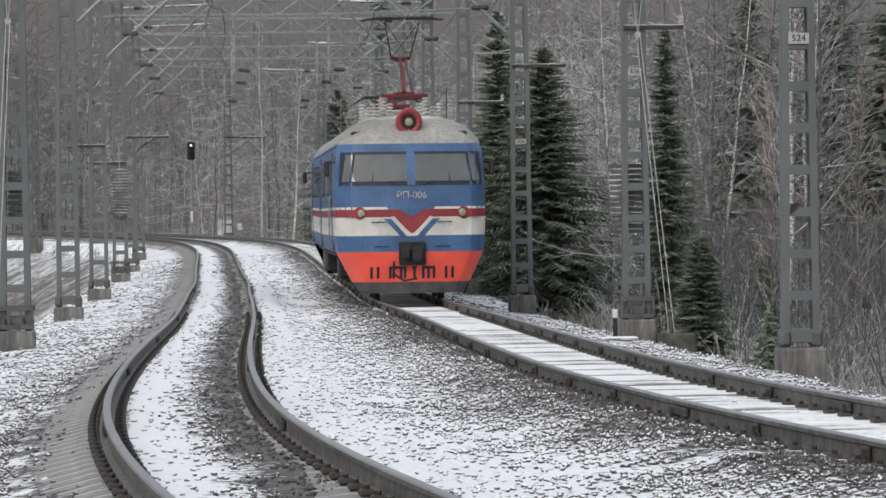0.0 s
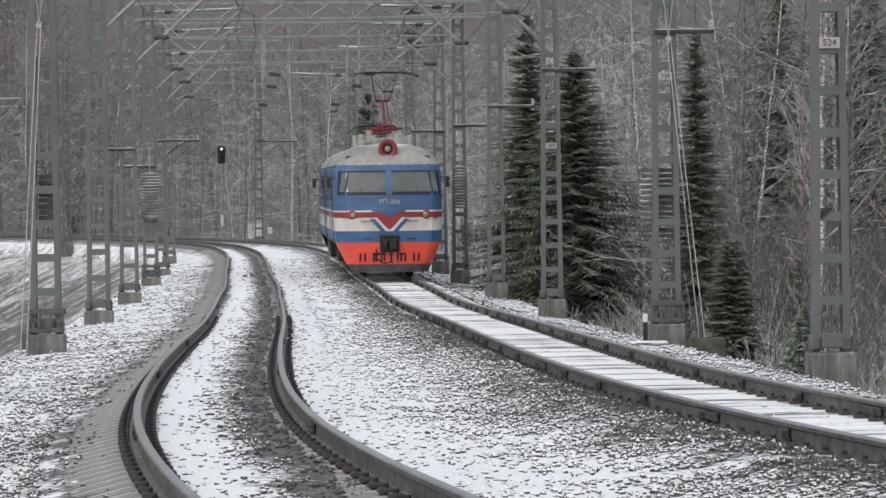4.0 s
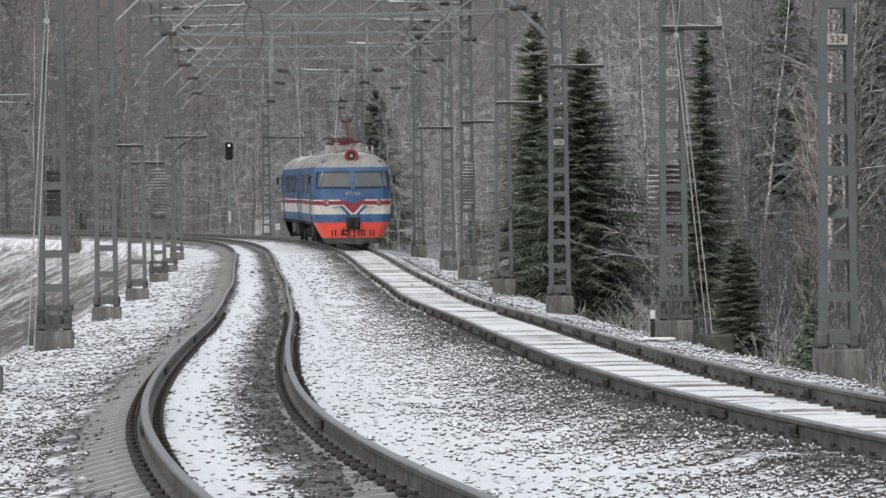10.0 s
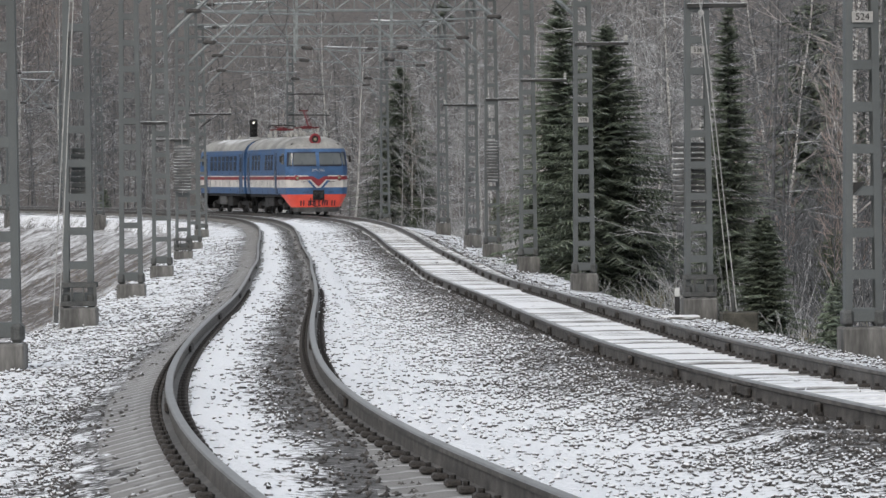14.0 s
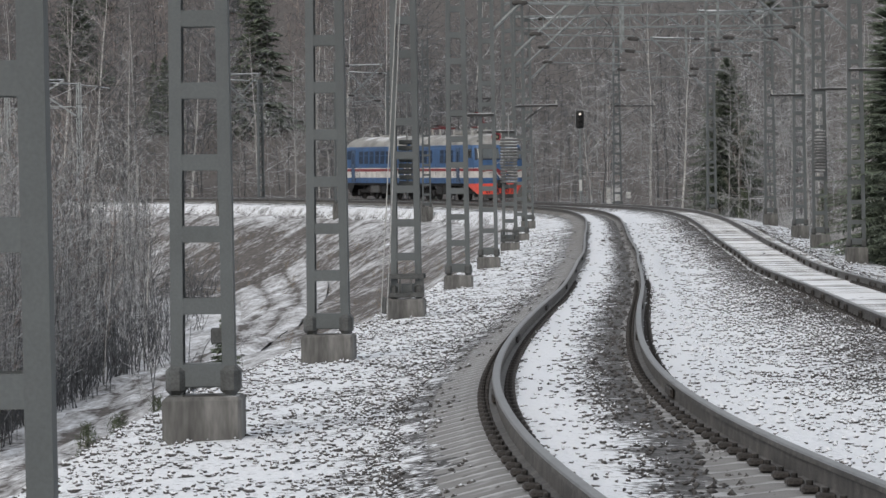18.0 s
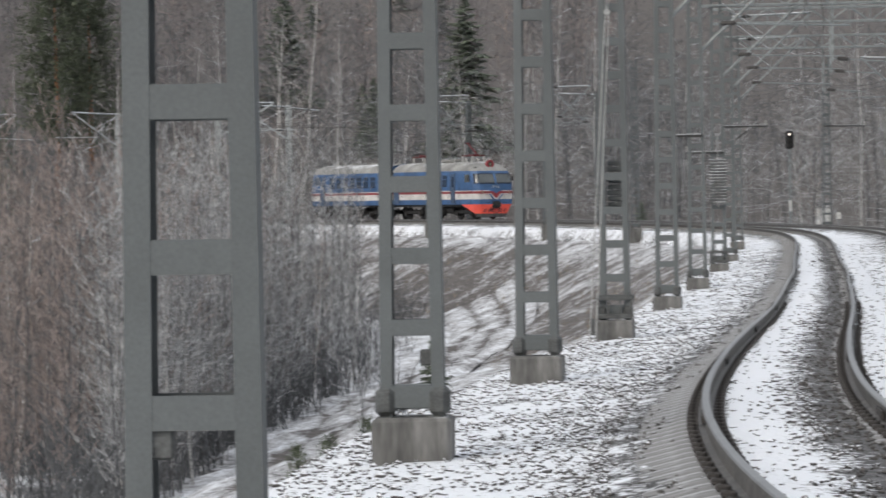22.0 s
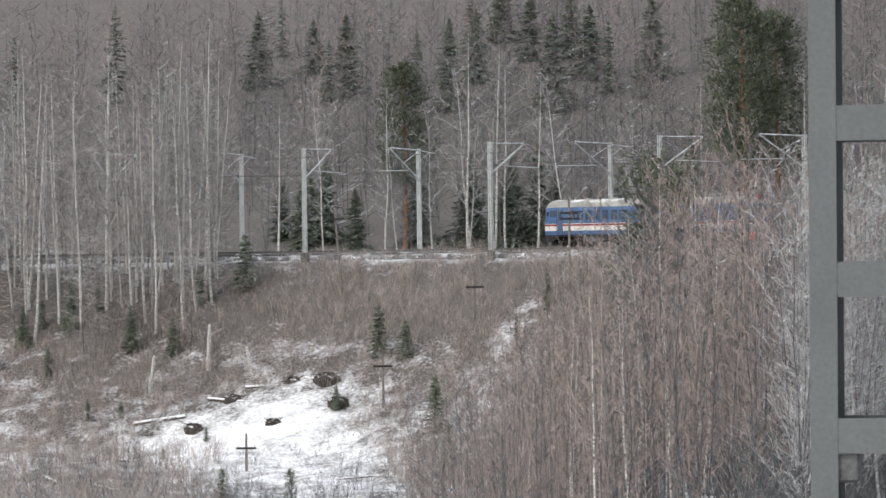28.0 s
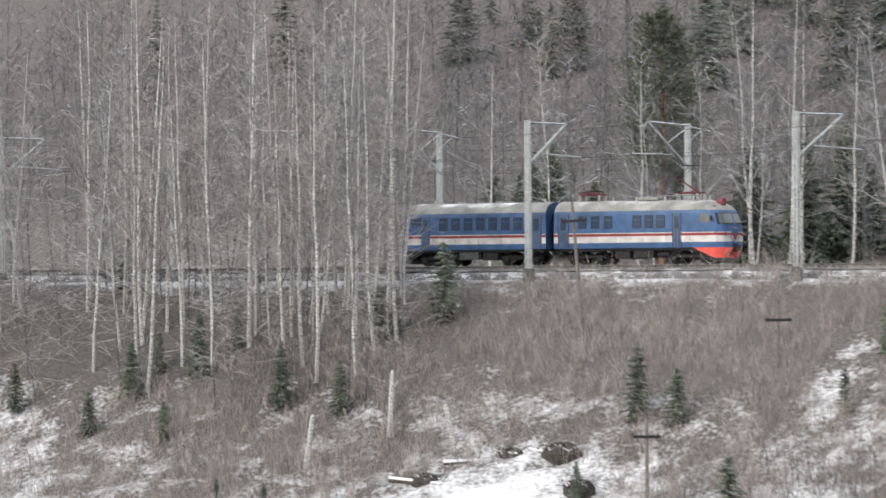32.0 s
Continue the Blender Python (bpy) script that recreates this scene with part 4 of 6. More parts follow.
def mast(label, arm=1, found=0.55, width=0.54, h=MAST_H, paint=MAST, reach=3.0, bold=1.0, deep=0.13, lattice=False):
    """Ladder mast: two channels, battens on both faces, steel shoes, concrete block; arm: the side of its cantilever, 0 for none."""
    t = thing("catenary_mast", label, "catenary mast", "catenary masts")
    part("foundation", Mesh().box(0, 0, found / 2 - 0.45, width + 0.12, 0.66, found + 0.9, 0.03), CONCRETE, t, "stained concrete foundation block")
    top = width * (0.74 if not lattice else 0.85)
    for sx in (-1, 1):
        if lattice:       # four corner legs
            for sy in (-1, 1):
                part("leg", Mesh().tube((sx * width / 2, sy * width / 2, found), (sx * top / 2, sy * top / 2, h), 0.058, 0.05, 4), paint, t)
            continue
        me = Mesh()
        a, b, w, e = sx * width / 2, sx * top / 2, 0.105 if deep > 0.1 else 0.075, 0.012
        prof = [(0, -deep), (0, deep), (-w, deep), (-w, deep - e), (-e, deep - e), (-e, -deep + e), (-w, -deep + e), (-w, -deep)]     # a channel
        n = len(prof)
        vs = [(a + sx * u, y, found) for u, y in prof] + [(b + sx * u, y, h) for u, y in prof]
        me.add(vs, [(i, (i + 1) % n, n + (i + 1) % n, n + i) for i in range(n)] + [tuple(range(n, 2 * n))])
        part("leg", me, paint, t)
        part("shoe", Mesh().box(sx * width * 0.42, 0, found + 0.13, 0.17, 0.34, 0.26, 0.05), MASTDARK, t)
    if not lattice:
        part("base_plate", Mesh().box(0, 0, found + 0.17, width - 0.16, 0.25, 0.2, 0.01), paint, t)
    z = found + 0.75
    while z < h - 0.1:
        w = width + (top - width) * (z - found) / (h - found)
        if lattice:
            for sy in (-1, 1):
                part("batten", Mesh().box(0, sy * w / 2, z, w, 0.03, 0.10), paint, t)
                part("batten", Mesh().box(sy * w / 2, 0, z, 0.03, w, 0.10), paint, t)
        else:
            for y in (0.008 - deep, deep - 0.008):
                part("batten", Mesh().box(0, y, z, w - 0.20, 0.010, 0.135), paint, t)
        z += 0.6 if not lattice else 0.72
    if arm:
        x0, x1, k = arm * width * 0.3, arm * reach, reach / 3.0
        steel = GALV if bold == 1 else PALE
        part("top_arm", Mesh().tube((x0, 0, h - 0.15), (x1 + arm * 0.25, 0, h - 0.05), 0.045 * bold, n=8).tube((x0, 0, h - 0.3), (arm * 1.6 * k, 0, h - 1.4), 0.018 * bold, n=6), ARM, t, "galvanised cantilever tube")
        part("strut", Mesh().tube((x0, 0, h - 2.9), (x1 + arm * 0.2, 0, h - 0.1), 0.05 * bold, n=8), steel, t)
        part("registration_arm", Mesh().tube((arm * 1.2 * k, 0, h - 2.15), (arm * 4.4 * k, 0, h - 2.25), 0.028 * bold, n=6).tube((arm * 1.6 * k, 0, h - 2.15), (arm * 1.9 * k, 0, h - 1.25), 0.012 * bold, n=5), steel, t)
        part("insulator", Mesh().lathe((arm * 0.75, 0, h - 2.12), (arm, 0, 0), [(0, .03), (.03, .07), (.12, .08), (.2, .07), (.3, .08), (.4, .07), (.45, .03)], 10), INSUL, t, "dark insulator")
        part("insulator", Mesh().lathe((arm * 0.55, 0, h - 0.15), (arm, 0, 0), [(0, .03), (.03, .065), (.12, .075), (.2, .065), (.3, .075), (.36, .03)], 10), INSUL, t)
    return t


def stand(where, s, off, dz):
    p, th = where(s, off, dz)
    return Matrix.Translation(p) @ pose(0, 0, 0, 0, 0, math.degrees(th))


# along the line, beside the track, base against the rails
LEFT_AT = [(78.2, -3.22, -0.59), (92.7, -3.2, -0.63), (109.7, -3.43, -0.65), (127.9, -3.44, -0.7), (146.2, -3.47, -0.69), (167.5, -3.36, -0.73), (181.3, -3.31, -0.74), (204.6, -3.31, -0.71), (260, -3.2, -0.73), (280.3, -3.2, -0.73), (302.8, -3.2, -0.73), (336.7, -3.2, -0.73), (369.7, -3.2, -0.73), (390.6, -3.2, -0.73), (411.9, -3.2, -0.73), (433.1, -3.2, -0.73), (454.2, -3.2, -0.73), (475.4, -3.2, -0.73)]
RIGHT_AT = [(97.8, 3.94, -0.75), (114.3, 3.51, -0.71), (134.4, 3.16, -0.61), (151.5, 2.92, -0.57), (168, 2.9, -0.57), (181.3, 2.95, -0.56), (204.6, 3.14, -0.53), (232.8, 3.43, -0.75), (255.8, 3.15, -0.75), (297.2, 3.15, -0.75), (317, 3.15, -0.75), (341.5, 3.15, -0.75), (362.5, 3.15, -0.75), (384.6, 3.15, -0.75), (405.3, 3.15, -0.75), (424.3, 3.15, -0.75), (446.6, 3.15, -0.75), (467.3, 3.15, -0.75)]
mast_l = mast("grey-painted steel ladder mast beside the valley track", 1)
mast_r = mast("grey-painted steel ladder mast beside the forest track", -1)
far_l = mast("pale grey ladder mast beside the far track", 1, width=0.29, h=MAST_H + 0.5, paint=PALE, reach=5.4, bold=1.5, lattice=True)
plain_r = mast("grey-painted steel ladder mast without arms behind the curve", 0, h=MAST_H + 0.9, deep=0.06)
far_r = mast("pale grey ladder mast behind the far track", -1, width=0.29, h=MAST_H + 0.5, paint=PALE, reach=5.4, bold=1.5, lattice=True)
part("wire_arm", Mesh().tube((0.15, 0, MAST_H + 0.3), (3.4, 0, MAST_H + 0.05), 0.05, n=6).tube((0.15, 0, MAST_H - 0.75), (2.0, 0, MAST_H + 0.1), 0.025, n=5), ARM, far_r)
left_masts, right_masts = [], []
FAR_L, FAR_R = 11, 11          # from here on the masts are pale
near_mast = mast("grey-painted steel ladder mast close to the embankment edge", 0)
near_mast.matrix_basis = Matrix.Translation((-3.26, 12.8, -0.27)) @ pose(0, 0, 0, 0, 0, 9)
for k, (s, off, dz) in enumerate(LEFT_AT):
    m = stand(on_left, s, off, dz)
    if k == 0:
        mast_l.matrix_basis = m
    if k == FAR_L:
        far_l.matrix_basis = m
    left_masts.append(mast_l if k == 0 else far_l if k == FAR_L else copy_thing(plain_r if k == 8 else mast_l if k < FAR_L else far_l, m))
for k, (s, off, dz) in enumerate(RIGHT_AT):
    m = stand(on_right, s, off, dz)
    if k == 0:
        mast_r.matrix_basis = m
    if k == 8:
        plain_r.matrix_basis = m
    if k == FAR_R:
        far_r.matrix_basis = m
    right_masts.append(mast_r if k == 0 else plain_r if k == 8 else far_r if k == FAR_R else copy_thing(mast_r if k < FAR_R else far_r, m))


def number_plate(m_, text, z, w):
    me = part("number_plate", Mesh().box(0, 0, 0, w, 0.012, w * 0.52, 0.004), PLATE, m_, "white enamel number plate", m=Matrix.Translation((0, -0.16, z)))
    glyphs(text, w * 0.46, INK, "number", me, Matrix.Translation((0, -0.011, 0)) @ pose(0, 0, 0, 90, 0, 0))


number_plate(right_masts[0], "524", 4.98, 0.30)
number_plate(right_masts[1], "526", 5.3, 0.26)
number_plate(right_masts[2], "528", 4.4, 0.27)
part("danger_mark", Mesh().add([(-0.15, -0.15, 2.62), (0.02, -0.15, 2.62), (-0.15, -0.15, 2.45), (-0.15, -0.156, 2.62), (0.02, -0.156, 2.62), (-0.15, -0.156, 2.45)], [(3, 4, 5), (0, 2, 1), (0, 1, 4, 3), (1, 2, 5, 4), (2, 0, 3, 5)]), INK, right_masts[0])
part("junction_box", Mesh().box(0.12, -0.05, 1.05, 0.10, 0.12, 0.13, 0.01), MASTDARK, left_masts[0])
part("junction_box", Mesh().box(-0.15, -0.05, 1.18, 0.14, 0.12, 0.12, 0.01), MASTDARK, near_mast)
for m_, z, sx, w in ((right_masts[1], 6.15, 1, 0.95), (right_masts[2], 6.3, 1, 1.15), (right_masts[3], 5.85, 1, 1.2), (right_masts[4], 5.6, 1, 1.1), (right_masts[5], 5.6, -1, 1.1),
                     (left_masts[6], 5.5, 1, 1.5), (right_masts[8], 6.6, 1, 2.4), (left_masts[4], 4.6, -1, 1.1), (left_masts[5], 4.4, -1, 1.1)):
    br = part("side_bracket", Mesh().box(sx * (w / 2 - 0.1), -0.16, z, w + 0.2, 0.07, 0.09, 0.01), BRACKET, m_, "dark side bracket dusted with snow")
    if w > 1.4:
        part("brace", Mesh().tube((sx * 0.22, -0.16, z - 0.36 * w), (sx * w * 0.62, -0.16, z - 0.03), 0.04, n=6), BRACKET, br)
    part("insulator", insulator((sx * (w - 0.06), -0.16, z + 0.05), 0.17, 0.055), PORCELAIN, br)
for m_ in (left_masts[2], right_masts[1], left_masts[5]):
    part("collar", Mesh().box(0, -0.2, 0.95, 0.66, 0.06, 0.09, 0.01).box(0, 0.2, 0.95, 0.66, 0.06, 0.09, 0.01).box(0, -0.2, 0.62, 0.66, 0.06, 0.09, 0.01)
         .box(-0.1, -0.2, 0.78, 0.03, 0.04, 0.3).box(0.1, -0.2, 0.78, 0.03, 0.04, 0.3).box(-0.3, -0.2, 0.78, 0.05, 0.05, 0.3).box(0.3, -0.2, 0.78, 0.05, 0.05, 0.3), MASTDARK, m_, "bolted steel collar")


# ---------------------------------------------------------------- portals over both tracks
def portal(s, lift):
    a, th = on_left(s, -3.3, 0)
    b, _ = on_right(s, 3.15, 0)
    z = max(a.z, b.z) + lift
    a, b = Vector((a.x, a.y, z)), Vector((b.x, b.y, z))
    d = b - a
    ln_ = d.length
    d.normalize()
    ang = math.degrees(math.atan2(d.y, d.x))
    t = thing("portal_beam", "grey lattice truss beam spanning both tracks", "portal beam", "portal beams", m=Matrix.Translation(a) @ pose(0, 0, 0, 0, 0, ang))
    n = int(ln_ / 0.75)
    for y in (-0.28, 0.28):
        for z in (0, 0.55):
            part("chord", Mesh().box(ln_ / 2, y, z, ln_ + 1.2, 0.07, 0.07, 0.008), GALV, t)
        for i in range(n):
            x0, x1 = ln_ * i / n, ln_ * (i + 1) / n
            lo, hi = (0, 0.55) if i % 2 else (0.55, 0)
            part("brace", Mesh().tube((x0, y, lo), (x1, y, hi), 0.022, n=5), GALV, t)
            part("post", Mesh().tube((x1, y, 0), (x1, y, 0.55), 0.018, n=5), GALV, t)
    for i in range(n + 1):
        x = ln_ * i / n
        part("cross_bar", Mesh().tube((x, -0.28, 0), (x, 0.28, 0), 0.018, n=5), GALV, t)
    for x in (ln_ * 0.36, ln_ * 0.66):
        part("drop_post", Mesh().box(x, 0, -1.0, 0.10, 0.10, 2.0, 0.01).tube((x, 0, -0.2), (x + 1.0, 0, 0.0), 0.02, n=5), GALV, t)
        part("registration_arm", Mesh().tube((x, 0, -1.9), (x + 1.9, 0, -2.05), 0.025, n=6), GALV, t)
        part("insulator", Mesh().lathe((x + 0.15, 0, -1.9), (1, 0, -0.08), [(0, .03), (.03, .07), (.14, .08), (.25, .07), (.36, .08), (.42, .03)], 10), INSUL, t)
    return t


for s, lift in ((167.5, 8.75), (181.3, 8.75), (204.6, 8.6)):
    portal(s, lift)


# ---------------------------------------------------------------- wires
def wire(name, label, where, off, z, r, s0, s1, sag=0.0, span=48.0):
    me, st = Mesh(), np.arange(s0, s1, 4.0)
    for s in st:
        u = ((s - s0) % span) / span
        o, h = off + 0.25 * math.sin(s * 0.13), z - sag * 4 * u * (1 - u)
        me.v += [tuple(where(s, o + dx, h + dz)[0]) for dx, dz in ((r, 0), (0, r), (-r, 0), (0, -r))]
    me.f += [(i * 4 + j, i * 4 + (j + 1) % 4, i * 4 + 4 + (j + 1) % 4, i * 4 + 4 + j) for i in range(len(st) - 1) for j in range(4)]
    ob = part(name, me, WIRE)
    return tagged(ob, label, "overhead wire", "overhead wires")


for where in (on_left, on_right):
    wire("contact_wire", "dark copper contact wire over a track", where, 0.0, 6.45, 0.012, s_of(4), 520)
    wire("messenger_wire", "sagging dark messenger wire over a track", where, 0.0, 7.9, 0.017, s_of(4), 520, 0.7)
wire("feeder_wire", "sagging feeder wire along the mast tops", on_left, -3.6, 9.1, 0.018, s_of(20), 520, 0.5, 24)
wire("feeder_wire", "sagging feeder wire along the mast tops", on_right, 3.6, 8.7, 0.017, s_of(20), 520, 0.6, 24)
wire("feeder_wire", "sagging feeder wire along the mast tops", on_right, 4.2, 5.0, 0.010, s_of(45), 300, 0.35, 18)


# ---------------------------------------------------------------- tension weights and stays
def weight_stack(m_, x, z, n, label, pale, w=0.4, y=-0.3):
    """Weights hung beside a mast, in the mast's space."""
    t = thing("tension_weight_stack", label, "tension weights", "tension weights", m=m_.matrix_basis @ Matrix.Translation((x, y, z)))
    part("rod", Mesh().tube((0, 0, -0.1), (0, 0, n * 0.105 + 0.9), 0.014, n=6), CABLE, t)
    for k in range(n):
        part("weight", Mesh().box(0.01 * ((k * 7) % 3 - 1), 0, k * 0.105 + 0.05, w, 0.24, 0.080, 0.012), WEIGHT if pale else MAST, t)
    return t


weight_stack(left_masts[2], 0.02, 2.45, 9, "dark stack of tension weights hung behind a mast", False, 0.30, 0.28)
weight_stack(left_masts[5], 0.0, 2.6, 15, "pale concrete tension weights hung on a mast", True, 0.6)
weight_stack(right_masts[1], -0.13, 2.2, 13, "pale concrete tension weights hung behind a mast", True, 0.62, 0.3)
weight_stack(right_masts[4], 0.0, 2.7, 14, "pale concrete tension weights hung on a mast", True)


def stays(m_, sx, label):
    """Guy ropes from a mast's upper part down to an anchor, and the pulley."""
    t = thing("guy_ropes", label, "guy rope", "guy ropes", m=m_.matrix_basis)
    p0 = Vector((sx * 0.05, -0.32, 6.0))
    foot = Vector((sx * (0.62 if sx > 0 else 0.38), -0.7, -0.1))
    for k, dx in enumerate((-0.05, 0.06)):
        part("rope", Mesh().tube(p0 + Vector((dx * 0.6, 0, 0)), foot + Vector((dx, 0, 0)), 0.011, n=5), CABLE, t)
        part("rope", Mesh().tube(p0, (sx * 0.05 + dx * 7, -0.15, 9.3), 0.010, n=5), CABLE, t)
    part("pulley", Mesh().lathe(p0 + Vector((0, -0.04, 0)), (0, 1, 0), [(0, 0.055), (0.03, 0.06), (0.05, 0.04), (0.07, 0.06), (0.1, 0.055)], 16), CABLE, t)
    part("turnbuckle", Mesh().box(foot.x * 0.93, foot.y * 0.9, foot.z + 0.55, 0.07, 0.07, 0.3, 0.015), MASTDARK, t)
    return t


stays(left_masts[2], -1, "pale steel guy ropes with a pulley on a mast")
stays(right_masts[1], 1, "pale steel guy ropes with a pulley on a mast")

# ---------------------------------------------------------------- trees
BIRCH = material("birch_bark", (0.68, 0.675, 0.66), 0.85, scale=7, vary=0.35, fine=30, bump=0.3, colour2=(0.08, 0.075, 0.07), stretch=(1, 1, 2.5), rand=0.15)
GREYBARK = material("grey_bark", (0.130, 0.133, 0.140), 0.9, scale=6, vary=0.4, fine=30, bump=0.3, rand=0.2)
TWIG = material("grey_brown_twigs", (0.136, 0.142, 0.150), 0.9, scale=3, vary=0.35, fine=20, bump=0, snow=0.12, snow_scale=0.6, rand=0.15)
TWIG_RED = material("reddish_birch_twigs", (0.385, 0.322, 0.298), 0.9, scale=1.5, vary=0.3, fine=20, bump=0, rand=0.15)
TWIG_PALE = material("frosted_twigs", (0.38, 0.385, 0.39), 0.9, scale=3, vary=0.35, fine=20, bump=0, snow=0.22, snow_scale=0.7, rand=0.12)
NEEDLE = material("spruce_needles", (0.17, 0.205, 0.155), 0.8, scale=2.5, vary=0.45, fine=18, bump=0, snow=0.10, snow_scale=1.6, rand=0.2)
PINE = material("pine_needles", (0.125, 0.15, 0.095), 0.8, scale=2.5, vary=0.45, fine=18, bump=0, snow=0.04, snow_scale=1.1, rand=0.2)
TWIG_HILL = material("dull_reddish_twigs", (0.225, 0.200, 0.207), 0.9, scale=1.5, vary=0.3, fine=20, bump=0, rand=0.15)
TWIG_TAN = material("beige_brush_twigs", (0.45, 0.398, 0.37), 0.9, scale=1.5, vary=0.3, fine=20, bump=0, rand=0.1)
PINEBARK = material("orange_pine_bark", (0.30, 0.15, 0.085), 0.9, scale=6, vary=0.4, fine=25, bump=0.3)
CROWN_BEIGE = material("beige_birch_twigs", (0.345, 0.325, 0.315), 0.9, scale=1.5, vary=0.3, fine=20, bump=0, rand=0.15)
SHRUB = material("olive_brown_twigs", (0.20, 0.185, 0.10), 0.9, scale=3, vary=0.35, fine=20, bump=0, rand=0.15)
GRASS = material("dry_grass", (0.30, 0.235, 0.15), 0.9, scale=3, vary=0.35, fine=20, bump=0, rand=0.15)


def prisms(P, Q, r0, r1, n=3, sides=None, wide=1.0, thick=1.0):
    """Thin tapered sticks as arrays: vertices and quads; wide and thick flatten them into sprays."""
    P, Q = np.asarray(P, float), np.asarray(Q, float)
    r0, r1 = np.asarray(r0, float)[:, None], np.asarray(r1, float)[:, None]
    d = Q - P
    d /= np.maximum(1e-9, np.linalg.norm(d, axis=1))[:, None]
    up = np.where(np.abs(d[:, 2:3]) > 0.9, [[1.0, 0, 0]], [[0, 0, 1.0]])
    a = np.cross(d, up)
    a /= np.linalg.norm(a, axis=1)[:, None]
    b = np.cross(d, a)
    ring = [np.cos(2 * np.pi * i / n) * a * wide - np.sin(2 * np.pi * i / n) * b * thick for i in range(n)]
    V = np.stack([P + r * r0 for r in ring] + [Q + r * r1 for r in ring], 1).reshape(-1, 3)
    base = np.arange(len(P))[:, None] * 2 * n
    F = np.concatenate([base + np.array([i, (i + 1) % n, n + (i + 1) % n, n + i]) for i in range(sides or n)], 0)
    return V, F


def array_mesh(name, V, F, mat, smooth=False):
    me = bpy.data.meshes.new(name)
    k = F.shape[1]
    me.vertices.add(len(V))
    me.vertices.foreach_set("co", V.astype(np.float32).ravel())
    me.loops.add(F.size)
    me.loops.foreach_set("vertex_index", F.astype(np.int32).ravel())
    me.polygons.add(len(F))
    me.polygons.foreach_set("loop_start", np.arange(0, F.size, k, dtype=np.int32))
    me.materials.append(mat)
    me.update(calc_edges=True)
    if smooth:
        me.polygons.foreach_set("use_smooth", [True] * len(F))
    return me


def bare_tree(rng, h, nb, twigs, start=0.3, spread=0.22, rise=(35, 65), r=None, lean=0.04, fine=0.010):
    """Trunk and branches of a leafless tree as two lists of sticks (P, Q, r0, r1)."""
    r = r or h * 0.0085
    n = 8
    zs = np.linspace(0, h, n + 1)
    bx = np.cumsum(rng.normal(0, lean * h / n, n + 1))
    by = np.cumsum(rng.normal(0, lean * h / n, n + 1))
    bx, by = bx - bx[0], by - by[0]
    tr = [((bx[i], by[i], zs[i]), (bx[i + 1], by[i + 1], zs[i + 1]), r * (1 - 0.92 * i / n), r * (1 - 0.92 * (i + 1) / n)) for i in range(n)]
    br = []
    for k in range(nb):
        f = start + (1 - start) * ((k + rng.random()) / nb)
        z = h * f
        p = np.array([np.interp(z, zs, bx), np.interp(z, zs, by), z])
        az = k * 2.4 + rng.random() * 1.2
        ln_ = h * spread * (1.05 - f ** 2 * 0.8) * rng.uniform(0.6, 1.2)
        el = radians(rng.uniform(*rise))
        segs, q, rr = 3, p, max(fine, r * (1 - f) * 0.5)
        for i in range(segs):
            d = np.array([math.cos(az) * math.cos(el), math.sin(az) * math.cos(el), math.sin(el)])
            e = q + d * ln_ / segs
            br.append((q, e, rr, max(fine * 0.6, rr * 0.7)))
            for j in range(twigs):
                t0 = q + (e - q) * rng.random()
                a2, e2 = az + rng.uniform(-1.1, 1.1), el + rng.uniform(-0.7, 0.5)
                l2 = ln_ * rng.uniform(0.16, 0.38)
                t1 = t0 + l2 * np.array([math.cos(a2) * math.cos(e2), math.sin(a2) * math.cos(e2), math.sin(e2)])
                br.append((t0, t1, fine * 0.9, fine * 0.5))
                if twigs > 2:
                    a3, e3 = a2 + rng.uniform(-0.9, 0.9), e2 + rng.uniform(-0.5, 0.5)
                    m0 = t0 + (t1 - t0) * rng.uniform(0.3, 0.9)
                    br.append((m0, m0 + l2 * 0.55 * np.array([math.cos(a3) * math.cos(e3), math.sin(a3) * math.cos(e3), math.sin(e3)]), fine * 0.7, fine * 0.4))
            q, rr, el, az = e, rr * 0.7, el + rng.uniform(-0.1, 0.25), az + rng.uniform(-0.3, 0.3)
    return tr, br


def sticks(lst, n=3):
    return prisms([s[0] for s in lst], [s[1] for s in lst], [s[2] for s in lst], [s[3] for s in lst], n, 2)


def stem(lst, n=6):
    """The sticks of one trunk, end to end, as one tapered tube."""
    pts = np.array([s[0] for s in lst] + [lst[-1][1]], float)
    rad = np.array([s[2] for s in lst] + [lst[-1][3]], float)
    a = np.linspace(0, 2 * np.pi, n, endpoint=False)
    V = pts[:, None, :] + rad[:, None, None] * np.stack([np.cos(a), np.sin(a), np.zeros(n)], 1)[None]
    F = np.array([(i * n + j, i * n + (j + 1) % n, (i + 1) * n + (j + 1) % n, (i + 1) * n + j) for i in range(len(pts) - 1) for j in range(n)])
    return V.reshape(-1, 3), F


